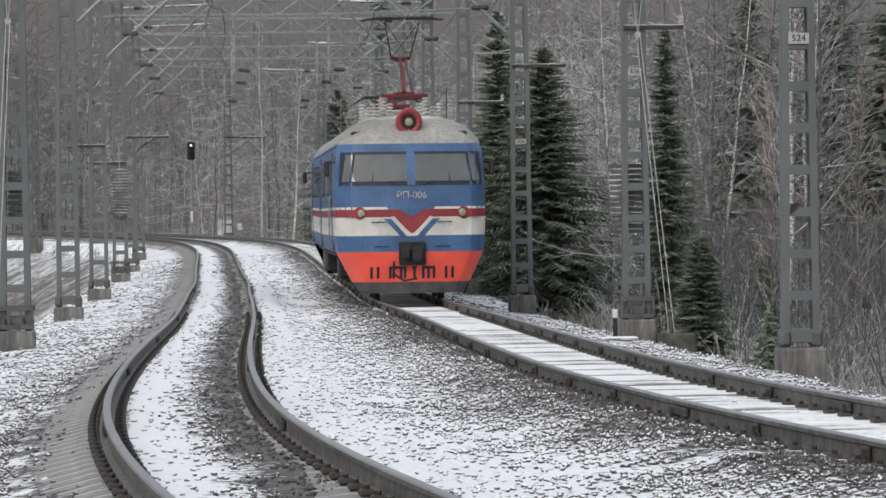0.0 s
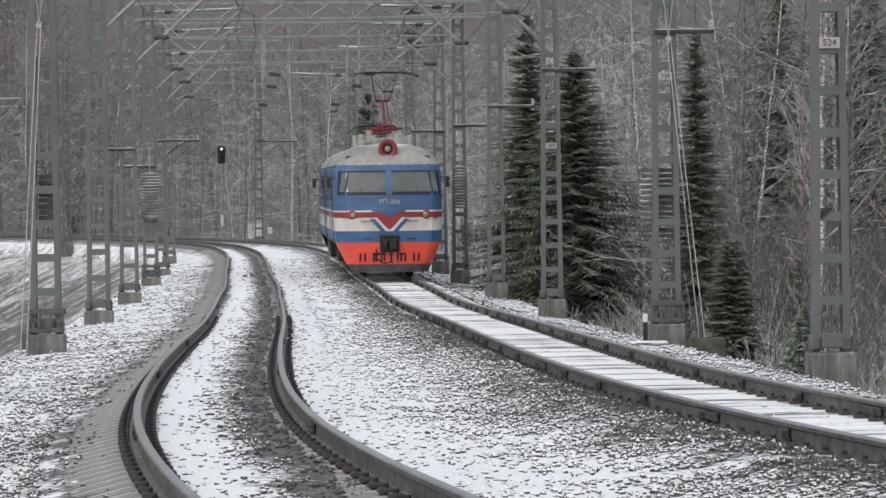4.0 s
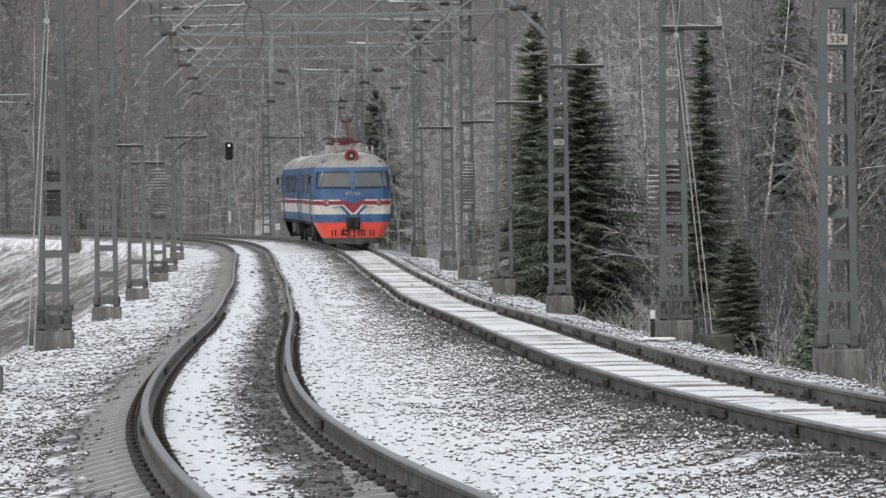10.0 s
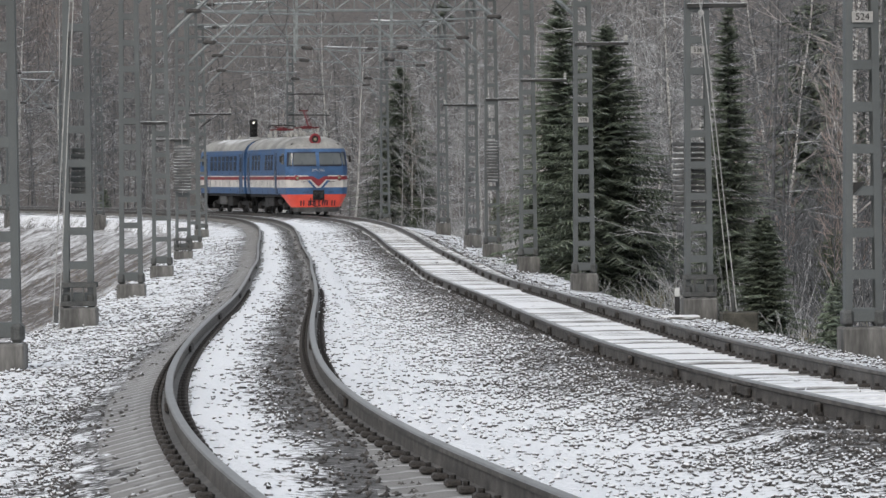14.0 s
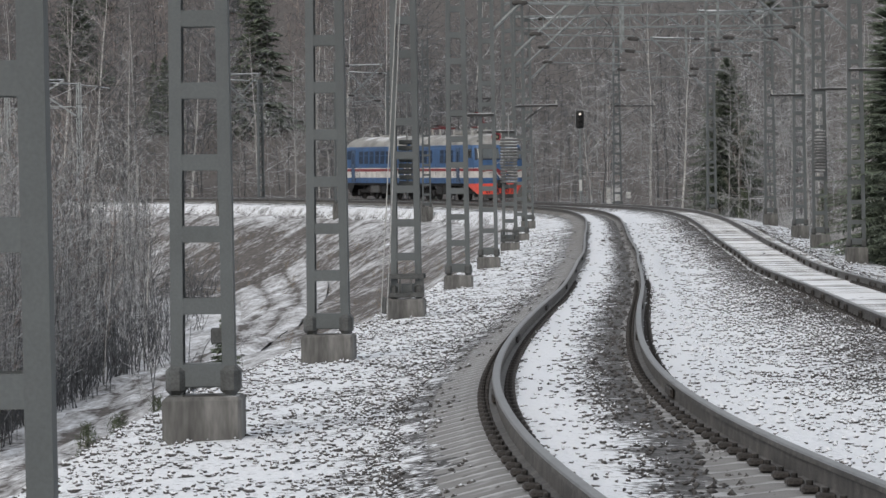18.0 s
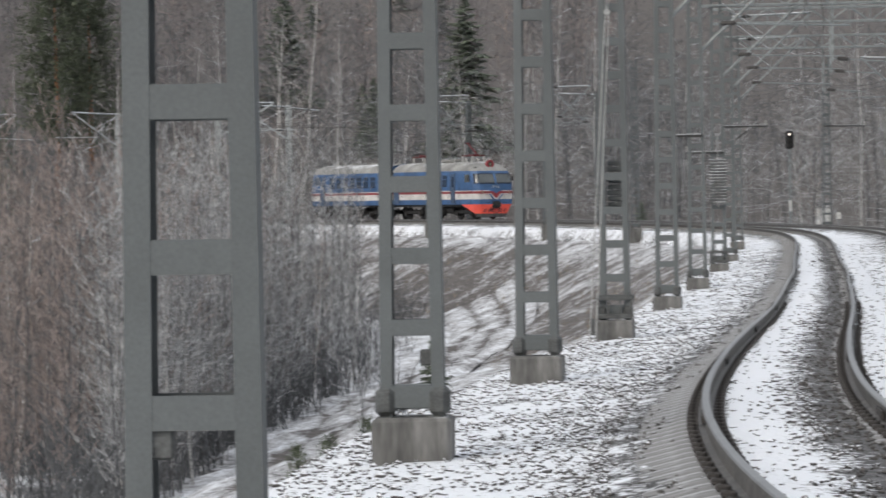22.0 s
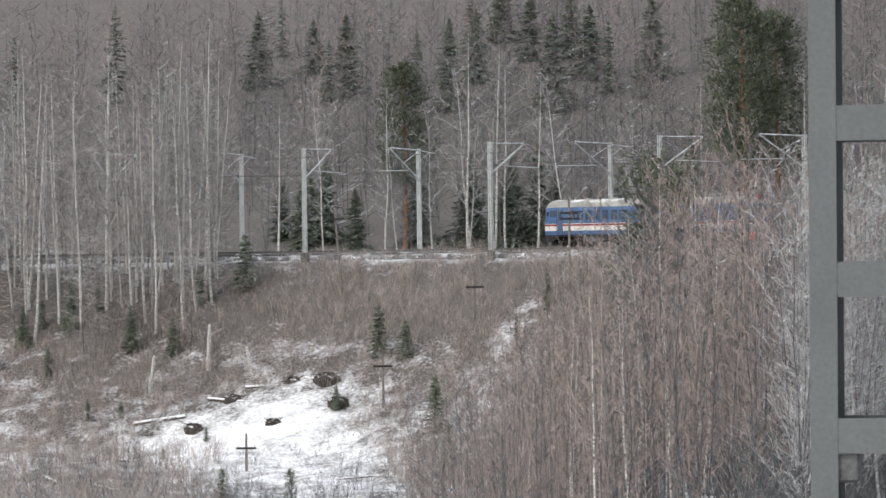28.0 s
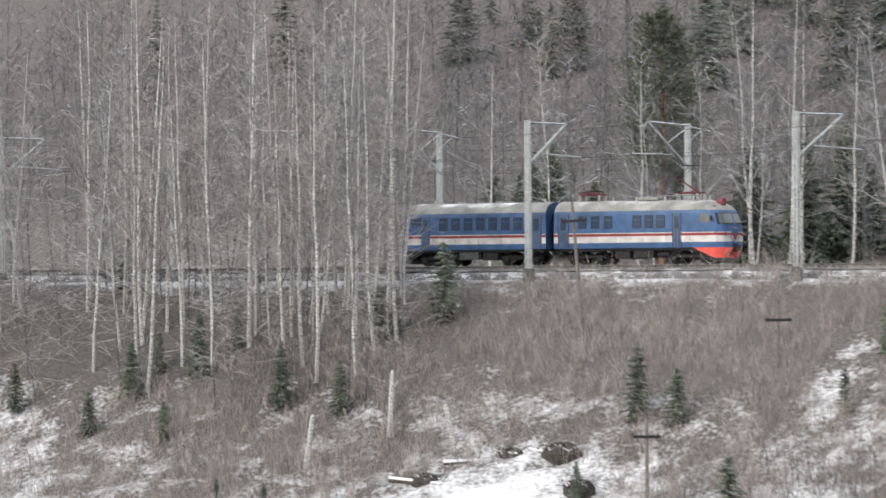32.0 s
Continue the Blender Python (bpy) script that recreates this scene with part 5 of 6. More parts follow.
def spruce(rng, h, whorls, arms, blades, width=0.2, start=0.06, droop=0.35, full=1.0, reach=0.42):
    """Trunk sticks, and the needle sprays as tapered four-sided blades."""
    tr = [((0, 0, 0), (0, 0, h * 0.5), h * 0.012, h * 0.008), ((0, 0, h * 0.5), (0, 0, h), h * 0.008, 0.01)]
    P, Q, r0, r1 = [], [], [], []
    for w in range(whorls):
        f = start + (1 - start) * (w / whorls) ** 0.92
        ln_ = h * width * (1 - f) ** 0.85 * min(1.0, 0.72 + f * 2.2) * rng.uniform(0.72, 1.15) + 0.12
        for a in range(arms):
            az = w * 1.1 + a * 2 * math.pi / arms + rng.uniform(-0.35, 0.35)
            L = ln_ * rng.uniform(0.65, 1.2)
            z = h * f + rng.uniform(-0.02, 0.02) * h
            d = np.array([math.cos(az), math.sin(az), 0])
            p = np.array([0, 0, z])
            tip = p + d * L + np.array([0, 0, -droop * L * (1 - f * 1.2) + 0.05 * L])
            P.append(p), Q.append(tip), r0.append((0.09 + L * 0.05) * full), r1.append(0.02)
            side = np.array([-d[1], d[0], 0])
            for k in range(blades):
                u = (k + 0.8) / (blades + 0.5)
                q = p + (tip - p) * u
                for sgn in (-1, 1):
                    ll = L * reach * (1.15 - u) * rng.uniform(0.6, 1.25) + 0.07
                    e = q + side * sgn * ll * 0.75 + d * ll * 0.6 + np.array([0, 0, -ll * rng.uniform(0.1, 0.55)])
                    P.append(q), Q.append(e), r0.append((0.05 + ll * 0.2) * full), r1.append(0.012)
    P.append(np.array([0, 0, h * 0.93])), Q.append(np.array([0, 0, h * 1.02])), r0.append(0.06), r1.append(0.01)
    return tr, (P, Q, r0, r1)


def pine(rng, h, low, wide, limbs, tufts, tuft):
    """A pine with a bare stem and a rounded crown of needle tufts on crooked limbs."""
    tr = [((0, 0, 0), (0.1, 0.05, h * 0.45), h * 0.013, h * 0.010), ((0.1, 0.05, h * 0.45), (0, 0, h * 0.97), h * 0.010, 0.02)]
    P, Q, r0, r1 = [], [], [], []
    for k in range(limbs):
        f = low + (1 - low) * (k + rng.random()) / limbs
        L = h * wide * math.sqrt(max(0.02, 1 - ((f - low - 0.35 * (1 - low)) / (0.68 * (1 - low))) ** 2)) * rng.uniform(0.7, 1.15)
        az, el = k * 2.4 + rng.uniform(-0.4, 0.4), rng.uniform(0.0, 0.5)
        p = np.array([0, 0, h * f * 0.97])
        tip = p + L * np.array([math.cos(az), math.sin(az), math.sin(el)])
        P.append(p), Q.append(tip), r0.append(0.05), r1.append(0.02)
        for j in range(tufts):
            c = p + (tip - p) * rng.uniform(0.3, 1.05) + rng.normal(0, 0.11 * L + 0.05, 3)
            d = rng.normal(0, 1, 3) + np.array([math.cos(az), math.sin(az), 0.5])
            d /= np.linalg.norm(d)
            l = tuft * h * rng.uniform(0.6, 1.2)
            P.append(c), Q.append(c + d * l), r0.append(0.13 * l), r1.append(0.04 * l)
    return tr, (P, Q, r0, r1)


def make_tree(name, trunk, crown, bark, leaf, label, category, group, sides=6):
    t = thing(name, label, category, group)
    part("trunk", array_mesh("trunk", *stem(trunk, sides), bark, True), None, t)
    if isinstance(crown, tuple):
        V, F = prisms(*crown, 3, None, 1.5, 0.55)
    else:
        V, F = sticks(crown)
    part("crown", array_mesh("crown", V, F, leaf), None, t)
    return t


rng = np.random.default_rng(11)
birches = [make_tree("birch_tree", *bare_tree(rng, 17 + k, 26, 3, 0.25, 0.22, (25, 62), (0.12, 0.10, 0.11, 0.15)[k], 0.04, 0.015), BIRCH, (TWIG_PALE, TWIG_PALE, CROWN_BEIGE, CROWN_BEIGE)[k],
                     ("leafless birch with a pale trunk and grey twigs", "leafless birch with frosted branches", "leafless birch with reddish-brown twigs", "slender leafless birch with a white trunk")[k],
                     "tree", "leafless birches") for k in range(4)]
alders = [make_tree("bare_tree", *bare_tree(rng, 14 + k * 2, 24, 3, 0.2, 0.23, (0, 50), 0.075, 0.04, 0.014), GREYBARK, (TWIG, TWIG_PALE, TWIG)[k],
                    ("leafless grey forest tree with dense twigs", "leafless tree with frosted twigs", "tall leafless grey forest tree")[k], "tree", "leafless forest trees") for k in range(3)]
saplings = [make_tree("birch_sapling", *bare_tree(rng, 7 + k * 1.5, 20, 3, 0.18, 0.16, (40, 70), 0.035, 0.03, 0.009), (GREYBARK, BIRCH, GREYBARK)[k], (TWIG_RED, TWIG_RED, TWIG)[k],
                      ("thin reddish-brown birch sapling without leaves", "thin pale-stemmed birch sapling without leaves", "thin grey forest sapling without leaves")[k], "tree", "saplings") for k in range(3)]
spruces = [make_tree("spruce_tree", *spruce(rng, 12 + 2 * k, 28, 8, 3, (0.34, 0.38, 0.19)[k], 0.03, 0.35, 1.35), GREYBARK, NEEDLE,
                     ("dark green spruce with drooping boughs and a little snow", "broad dark green spruce dusted with snow", "narrow dark green spruce")[k], "tree", "spruces") for k in range(3)]
spruces.append(make_tree("young_spruce", *spruce(rng, 4.2, 16, 7, 2, 0.30), GREYBARK, NEEDLE, "young green spruce dusted with snow", "tree", "young spruces"))
near_spruces = [make_tree("spruce_tree", *spruce(rng, (12, 14, 16, 4.2)[k], (54, 54, 54, 34)[k], 14, 13, (0.38, 0.27, 0.18, 0.30)[k], 0.03, 0.3, (0.30, 0.30, 0.30, 0.24)[k], 0.24), GREYBARK, NEEDLE,
                          ("dark green spruce with dense drooping boughs", "broad dark green spruce with frosted bough tips", "narrow dark green spruce dusted with snow", "young green spruce beside the track")[k], "tree", "spruces") for k in range(4)]
pines = [make_tree("pine_tree", *pine(rng, 15, 0.36, 0.15, 80, 100, 0.018), PINEBARK, PINE, "tall pine with an orange trunk and olive-green crown", "tree", "pines"),
         make_tree("young_pine", *pine(rng, 4.0, 0.10, 0.16, 50, 26, 0.04), GREYBARK, PINE, "young olive-green pine standing in snow", "tree", "young pines")]
ALL_TREES = near_spruces + birches + alders + saplings + spruces + pines
used = set()


def plant(tree, x, y, scale=1.0, turn=None, sink=0.15):
    """Stands a copy of a tree on the ground (the first one is the tree itself)."""
    m = Matrix.Translation((x, y, height(x, y) - sink)) @ pose(0, 0, 0, 0, 0, random.uniform(0, 360) if turn is None else turn)
    if tree.name in used:
        t = copy_thing(tree, m)
    else:
        used.add(tree.name)
        t, t.matrix_basis = tree, m
    if tree in birches or tree in alders or tree in saplings:
        t.matrix_basis = m @ pose(0, 0, 0, random.gauss(0, 2.5), random.gauss(0, 2.5), 0)
    t.scale = (scale, scale, scale * random.uniform(0.92, 1.1))
    return t


def polar(az, r):
    return math.sin(radians(az)) * r, math.cos(radians(az)) * r

# ---------------------------------------------------------------- planting: single trees seen well
KINDS = {"N0": near_spruces[0], "N1": near_spruces[1], "N2": near_spruces[2], "NY": near_spruces[3], "S0": spruces[0], "S1": spruces[1], "S2": spruces[2], "Y": spruces[3], "P": pines[0], "YP": pines[1]}
for kind, az, r, sc in (("N1", 0.95, 112, 0.7), ("N0", 1.73, 103, 0.78), ("N2", 3.78, 80, 0.53), ("NY", 4.36, 66, 0.8), ("N0", -1.75, 214, 0.87), ("S0", 5.56, 60, 0.19), ("Y", 5.47, 58, 0.48), ("YP", -12.06, 58, 0.42), ("YP", -12.59, 52, 0.36), ("YP", -11.4, 66, 0.4), ("Y", -10.28, 110, 0.8), ("S0", -24.69, 460, 0.87), ("S1", -23.76, 467, 0.59), ("S1", -23.21, 449, 0.75), ("S1", -21.01, 447, 0.65), ("S0", -21.47, 429, 0.94), ("S0", -19.73, 422, 0.98), ("S1", -19.1, 442, 0.75), ("S1", -19.43, 458, 0.66), ("S1", -18.05, 436, 0.79), ("S0", -20.1, 458, 0.81), ("S1", -20.57, 476, 0.75), ("S1", -23.58, 361, 0.6), ("S1", -23.83, 363, 0.53), ("S1", -20.47, 351, 0.63), ("S0", -20, 349, 0.86), ("S1", -19.71, 348, 0.53), ("S1", -21.14, 356, 0.58), ("S0", -24.34, 365, 0.56), ("S1", -12.71, 381, 1), ("S0", -11.21, 346, 0.68), ("S1", -9.65, 338, 1.13), ("S0", -11.4, 351, 0.59), ("S1", -19.13, 355, 0.28), ("Y", -24.97, 316, 1.37), ("Y", -25.54, 316, 0.68), ("Y", -22.74, 298, 1.09), ("Y", -22.29, 296, 0.93), ("Y", -19.87, 295, 0.74), ("Y", -20.4, 290, 0.63), ("Y", -27.64, 301, 0.42), ("Y", -27.09, 300, 0.36), ("Y", -25.67, 291, 0.33), ("Y", -23.47, 291, 0.51), ("Y", -21.79, 279, 1.12), ("YP", -21.58, 260, 1.05), ("YP", -25.4, 236, 0.83), ("YP", -24.26, 236, 0.8), ("Y", -26.39, 286, 0.3), ("Y", -27.44, 320, 0.66), ("Y", -28.88, 332, 0.62), ("Y", -28.38, 320, 0.66), ("S1", 6.6, 172, 1), ("S1", 5.2, 188, 1), ("S1", 7.7, 140, 0.95), ("S1", -24.02, 352, 0.55), ("S0", -23.1, 350, 0.6), ("S1", -22.05, 354, 0.62), ("S0", -21.3, 349, 0.55), ("S1", -20.55, 346, 0.6), ("S0", -18.6, 345, 0.66), ("S1", -17.4, 345, 0.7), ("P", -22.27, 348, 1.45), ("P", -16.56, 312, 1.76), ("P", -15.99, 318, 1.62), ("YP", -18.08, 259, 4.97), ("YP", -18.4, 257, 4.23), ("Y", -26.2, 309, 0.9), ("S0", -26.9, 312, 0.34), ("Y", -28.3, 312, 0.7), ("Y", -29.2, 315, 0.84), ("S0", -27.9, 318, 0.36), ("S0", -25.75, 316, 0.33), ("Y", -30.1, 321, 0.77), ("S1", -28.7, 318, 0.3), ("YP", -17.79, 258, 4.58)):
    plant(KINDS[kind], *polar(az, r), sc)


def spots(count, az, rng_r, dist, side, seed, avoid=None, power=1.0):
    """Random places on the ground by bearing and range, at a distance from the tracks on one side."""
    g = np.random.default_rng(seed)
    out = []
    while len(out) < count:
        a = np.radians(g.uniform(az[0], az[1], 4000))
        r = np.sqrt(g.uniform(rng_r[0] ** 2, rng_r[1] ** 2, 4000))
        x, y = np.sin(a) * r, np.cos(a) * r
        _, sd, d = terrain(x, y)
        keep = (sd == side) & (d > dist[0]) & (d < dist[1])
        keep &= g.random(4000) < np.clip(1 - (d - dist[0]) / max(1e-6, dist[1] - dist[0]), 0, 1) ** (power - 1 + 1e-9)
        if side < 0:         # the line over the valley stays free
            along = x * math.sin(radians(-25)) + y * math.cos(radians(-25))
            across = x * math.cos(radians(-25)) - y * math.sin(radians(-25))
            keep &= ~((along < 118) & (np.abs(across) < 7))
        if avoid is not None:
            keep &= ~avoid(x, y)
        out += list(zip(x[keep].tolist(), y[keep].tolist()))
    return out[:count]


def in_clearing(x, y):
    a = radians(-25.1)
    u, v = x * math.sin(a) + y * math.cos(a) - 290, x * math.cos(a) - y * math.sin(a)
    p = radians(-20.3)
    u2, v2 = x * math.sin(p) + y * math.cos(p) - 295, x * math.cos(p) - y * math.sin(p)
    return ((u2 / 4) ** 2 + (v2 / 2.2) ** 2 < 1) | ((u / 8) ** 2 + (v / 10.5) ** 2 < 1) | (((u + 18) / 17) ** 2 + ((v - 2) / 10) ** 2 < 1)


def near_road(x, y):
    return np.abs(x - np.interp(y, ROAD_Y, ROAD_X)) < 4


# forest edge along the tracks
for k, (x, y) in enumerate(spots(80, (-6, 7.5), (62, 260), (7.5, 22), 1, 3)):
    dark = math.atan2(x, y) > radians(3.9)       # no frost on the trees by the near end
    plant((alders[0], alders[0] if dark else alders[1], saplings[0] if dark else birches[1], alders[2], birches[2] if dark else birches[0])[k % 5], x, y, random.uniform(0.55, 0.95))
for k, (x, y) in enumerate(spots(90, (-32, -6), (215, 345), (7.5, 24), 1, 4)):
    plant((alders[0], birches[1], alders[1], alders[2], birches[3])[k % 5], x, y, random.uniform(0.75, 1.15))
for k, (x, y) in enumerate(spots(12, (-5, 7), (75, 240), (8, 14), 1, 14)):      # pale crooked stems at the edge
    plant((saplings[1], birches[1], saplings[0])[k % 3], x, y, random.uniform(0.7, 1.1) if k % 3 != 1 else random.uniform(0.5, 0.7))
for k, (x, y) in enumerate(spots(9, (4.2, 8), (75, 130), (8, 22), 1, 15)):
    plant(saplings[0], x, y, random.uniform(0.8, 1.2))
# tall birches between the valley and the far track
for k, (x, y) in enumerate(spots(60, (-33.5, -25.6), (262, 345), (4.5, 16), -1, 6)):
    plant((birches[3], birches[0], birches[3], birches[2])[k % 4], x, y, random.uniform(0.95, 1.25))
for k, (x, y) in enumerate(spots(14, (-26.8, -25.35), (280, 335), (3.8, 11), -1, 7)):
    plant((birches[3], birches[0])[k % 2], x, y, random.uniform(0.95, 1.2))
# broken birch stems below the far track
for az, d, tall, lean_ in ((-25.62, 305, 4.2, 3), (-24.86, 302, 2.6, -14), (-26.6, 304, 3.4, 8)):
    x, y = polar(az, d)
    t = thing("birch_snag", "broken white birch stem without a crown", "tree stump", "broken birch stems", m=Matrix.Translation((x, y, height(x, y) - 0.1)) @ pose(0, 0, 0, 0, lean_, 0))
    part("stem", Mesh().lathe((0, 0, 0), (0, 0, 1), [(0, 0.22), (tall * 0.5, 0.17), (tall * 0.95, 0.15), (tall, 0.06)], 9), BIRCH, t)
    part("branch_stub", Mesh().tube((0, 0, tall * 0.7), (0.35, 0.1, tall * 0.85), 0.04, 0.015, 5), BIRCH, t)
# thicket in the valley
for k, (x, y) in enumerate(spots(70, (-20.8, -11.5), (110, 215), (14, 70), -1, 8, near_road)):
    top = EYE + math.hypot(x, y) * math.tan(radians(float(np.interp(math.degrees(math.atan2(x, y)), (-20.8, -19.4, -18.5, -17.8, -12.4, -11.5), (-1.5, -0.4, 0.67, 1.3, 1.2, 0.9))))) - height(x, y)
    v = (saplings[0], birches[2], saplings[1], saplings[2], saplings[1])[k % 5]
    plant(v, x, y, max(0.3, top * random.uniform(0.7, 1.02) / (7 + 1.5 * saplings.index(v) if v in saplings else 19)))
for k, (x, y) in enumerate(spots(34, (-15.5, -11.2), (75, 150), (14, 40), -1, 9, near_road)):
    plant((alders[1], saplings[2], alders[0], birches[1])[k % 4], x, y, random.uniform(0.45, 0.8))
for k, (x, y) in enumerate(spots(26, (-20, 7), (50, 260), (6, 11), 1, 10)):
    plant((spruces[3], saplings[2], pines[1])[k % 3], x, y, random.uniform(0.35, 0.8))


for tree in ALL_TREES:        # kinds that found no place
    if tree.name not in used:
        for ch in list(tree.children):
            bpy.data.objects.remove(ch)
        bpy.data.objects.remove(tree)


# ---------------------------------------------------------------- woods and brush past counting
def scatter(name, label, category, variants, places, mat, sizes, seed, lean=0.0, tops=None, every=1):
    """One mesh of many small plants, each a turned and scaled copy of a variant."""
    g = np.random.default_rng(seed)
    Vs, Fs, n = [], [], 0
    px, py = np.array([p[0] for p in places]), np.array([p[1] for p in places])
    pz = terrain(px, py)[0] - 0.1
    pick = g.integers(0, len(variants), len(px))
    for k, (V, F) in enumerate(variants):
        i = np.where(pick == k)[0]
        a, s, tall = g.uniform(0, 2 * np.pi, len(i)), g.uniform(*sizes, len(i)), g.uniform(0.85, 1.2, len(i))
        lx, ly = g.normal(0, lean, (2, len(i)))
        if every > 1:
            i, a, s, tall, lx, ly = i[::every], a[::every], s[::every], tall[::every], lx[::every], ly[::every]
        if tops is not None:      # up to the thicket's outline
            s = np.maximum(0.25, s * (tops[i] - pz[i]) / V[:, 2].max())
        c, sn = np.cos(a)[:, None], np.sin(a)[:, None]
        X = (V[None, :, 0] * c - V[None, :, 1] * sn) * s[:, None] + px[i][:, None]
        Y = (V[None, :, 0] * sn + V[None, :, 1] * c) * s[:, None] + py[i][:, None]
        Z = V[None, :, 2] * (s * tall)[:, None] + pz[i][:, None]
        X, Y = X + (Z - pz[i][:, None]) * lx[:, None], Y + (Z - pz[i][:, None]) * ly[:, None]
        Vs.append(np.stack([X, Y, Z], 2).reshape(-1, 3))
        Fs.append((F[None] + (np.arange(len(i)) * len(V))[:, None, None]).reshape(-1, F.shape[1]) + n)
        n += len(i) * len(V)
    ob = new(name, array_mesh(name, np.concatenate(Vs), np.concatenate(Fs), mat))
    return tagged(ob, label, category, kind="stuff")


rng = np.random.default_rng(5)


def lean_tree(h, nb, start, spread, fine):
    tr, br = bare_tree(rng, h, nb, 2, start, spread, (-12, 48), h * 0.0034, 0.06, fine)
    return sticks(tr), sticks(br)


wood = [lean_tree(14 + k, 21, 0.10, 0.27, 0.020) for k in range(6)]
stems, wood = [w[0] for w in wood], [w[1] for w in wood]
fine_wood = []
for k in range(5):
    tr, br = bare_tree(rng, 13 + k, 17, 3, 0.10, 0.27, (-12, 50), (13 + k) * 0.0036, 0.06, 0.012)
    fine_wood.append((sticks(tr), sticks(br)))
fine_stems, fine_wood = [w[0] for w in fine_wood], [w[1] for w in fine_wood]
hill = []
for k in range(6):
    tr, br = bare_tree(rng, 10 + k, 15, 1, 0.12, 0.26, (10, 62), 0.05, 0.05, 0.030)
    hill.append(sticks(tr + br))
thin = []
for k in range(5):
    tr, br = bare_tree(rng, 9 + 0.7 * k, 19, 2, 0.10, 0.20, (30, 70), 0.032, 0.05, 0.011)
    thin.append((sticks(tr), sticks(br)))
thin_stems, thin = [w[0] for w in thin], [w[1] for w in thin]
WOODS = (("grey-brown", spots(190, (-7, 9), (70, 330), (12, 75), 1, 21), GREYBARK, TWIG, (0.6, 1.1)), ("grey-brown", spots(210, (-34, -6), (225, 430), (11, 95), 1, 22), GREYBARK, TWIG, (0.8, 1.25)),
         ("frosted pale", spots(170, (-12, 3.7), (75, 345), (7, 30), 1, 23), TWIG_PALE, TWIG_PALE, (0.45, 0.9)), ("reddish-brown", spots(110, (-34, -12), (330, 490), (40, 190), 1, 24), GREYBARK, TWIG_HILL, (0.9, 1.3)),
         ("reddish-brown", spots(520, (-22.3, -12.8), (115, 225), (14, 75), -1, 26, near_road), GREYBARK, TWIG_RED, (0.9, 1.5)), ("pale grey", spots(80, (-33, -25.4), (265, 335), (4.2, 18), -1, 27), GREYBARK, CROWN_BEIGE, (0.6, 1.2)),
         ("grey", spots(200, (-22.3, -11.2), (110, 225), (14, 60), -1, 28, near_road), GREYBARK, TWIG, (0.8, 1.35)),
         ("grey", spots(180, (-15.0, -11.5), (100, 225), (9, 42), -1, 30, near_road), GREYBARK, TWIG_PALE, (0.6, 1.1)),
         ("frosted grey", spots(220, (-15.8, -11.3), (75, 165), (13, 45), -1, 29, near_road), GREYBARK, TWIG_PALE, (0.6, 1.1)))
# how high the thicket stands, as bearing and elevation seen from the track
HILLS = (("dull reddish", spots(520, (-34, -7), (330, 500), (45, 200), 1, 71), TWIG_HILL, (0.7, 1.2)), ("dark grey", spots(330, (-34, -7), (330, 500), (45, 200), 1, 72), GREYBARK, (0.6, 1.1)),
         ("pale reddish", spots(160, (-34, -7), (340, 500), (60, 200), 1, 73), TWIG_RED, (0.7, 1.15)), ("dark grey", spots(320, (-34, -3), (215, 420), (10, 60), 1, 74), GREYBARK, (0.5, 1.1)))
for k, (tone, places, twig, sizes) in enumerate(HILLS):
    scatter("hill_woods", tone + " leafless trees on the wooded hillside", "woods", hill, places, twig, sizes, 80 + k, 0.05)
CROWN_AZ = (-22.6, -21.5, -20.6, -19.4, -18.5, -17.8, -17.0, -15.9, -14.3, -13.0, -12.4, -11.6, -11.0)
CROWN_EL = (-3.3, -2.4, -1.6, -0.4, 0.67, 1.35, 1.5, 1.4, 1.15, 1.15, 1.3, 1.0, -0.4)
for k, (tone, places, bark, twig, sizes) in enumerate(WOODS):
    dense = k in (4, 6, 7, 8)
    tops = None
    if dense:
        qx, qy = np.array(places).T
        tops = EYE + np.hypot(qx, qy) * np.tan(np.radians(np.interp(np.degrees(np.arctan2(qx, qy)), CROWN_AZ, CROWN_EL)))
        sizes = (0.72, 1.03)
    scatter("far_woods", tone + " leafless tree stems of a wood", "woods", thin_stems if dense else fine_stems if k in (0, 2) else stems, places, bark, sizes, 50 + k, 0.05, tops, 1 if dense else 2)
    scatter("far_woods", tone + " leafless twigs of a wood", "woods", thin if dense else fine_wood if k in (0, 2) else wood, places, twig, sizes, 50 + k, 0.05, tops)
firs = []
for k in range(3):
    tr, cr = spruce(rng, 8 + 2 * k, 18, 7, 1, 0.24)
    V, F = prisms(*cr, 3, None, 1.9, 0.6)
    firs.append((V, F))
scatter("far_conifers", "dark green conifers among leafless woods", "conifers", firs, spots(22, (-34, 9), (360, 490), (90, 190), 1, 25), NEEDLE, (0.6, 1.2), 5)


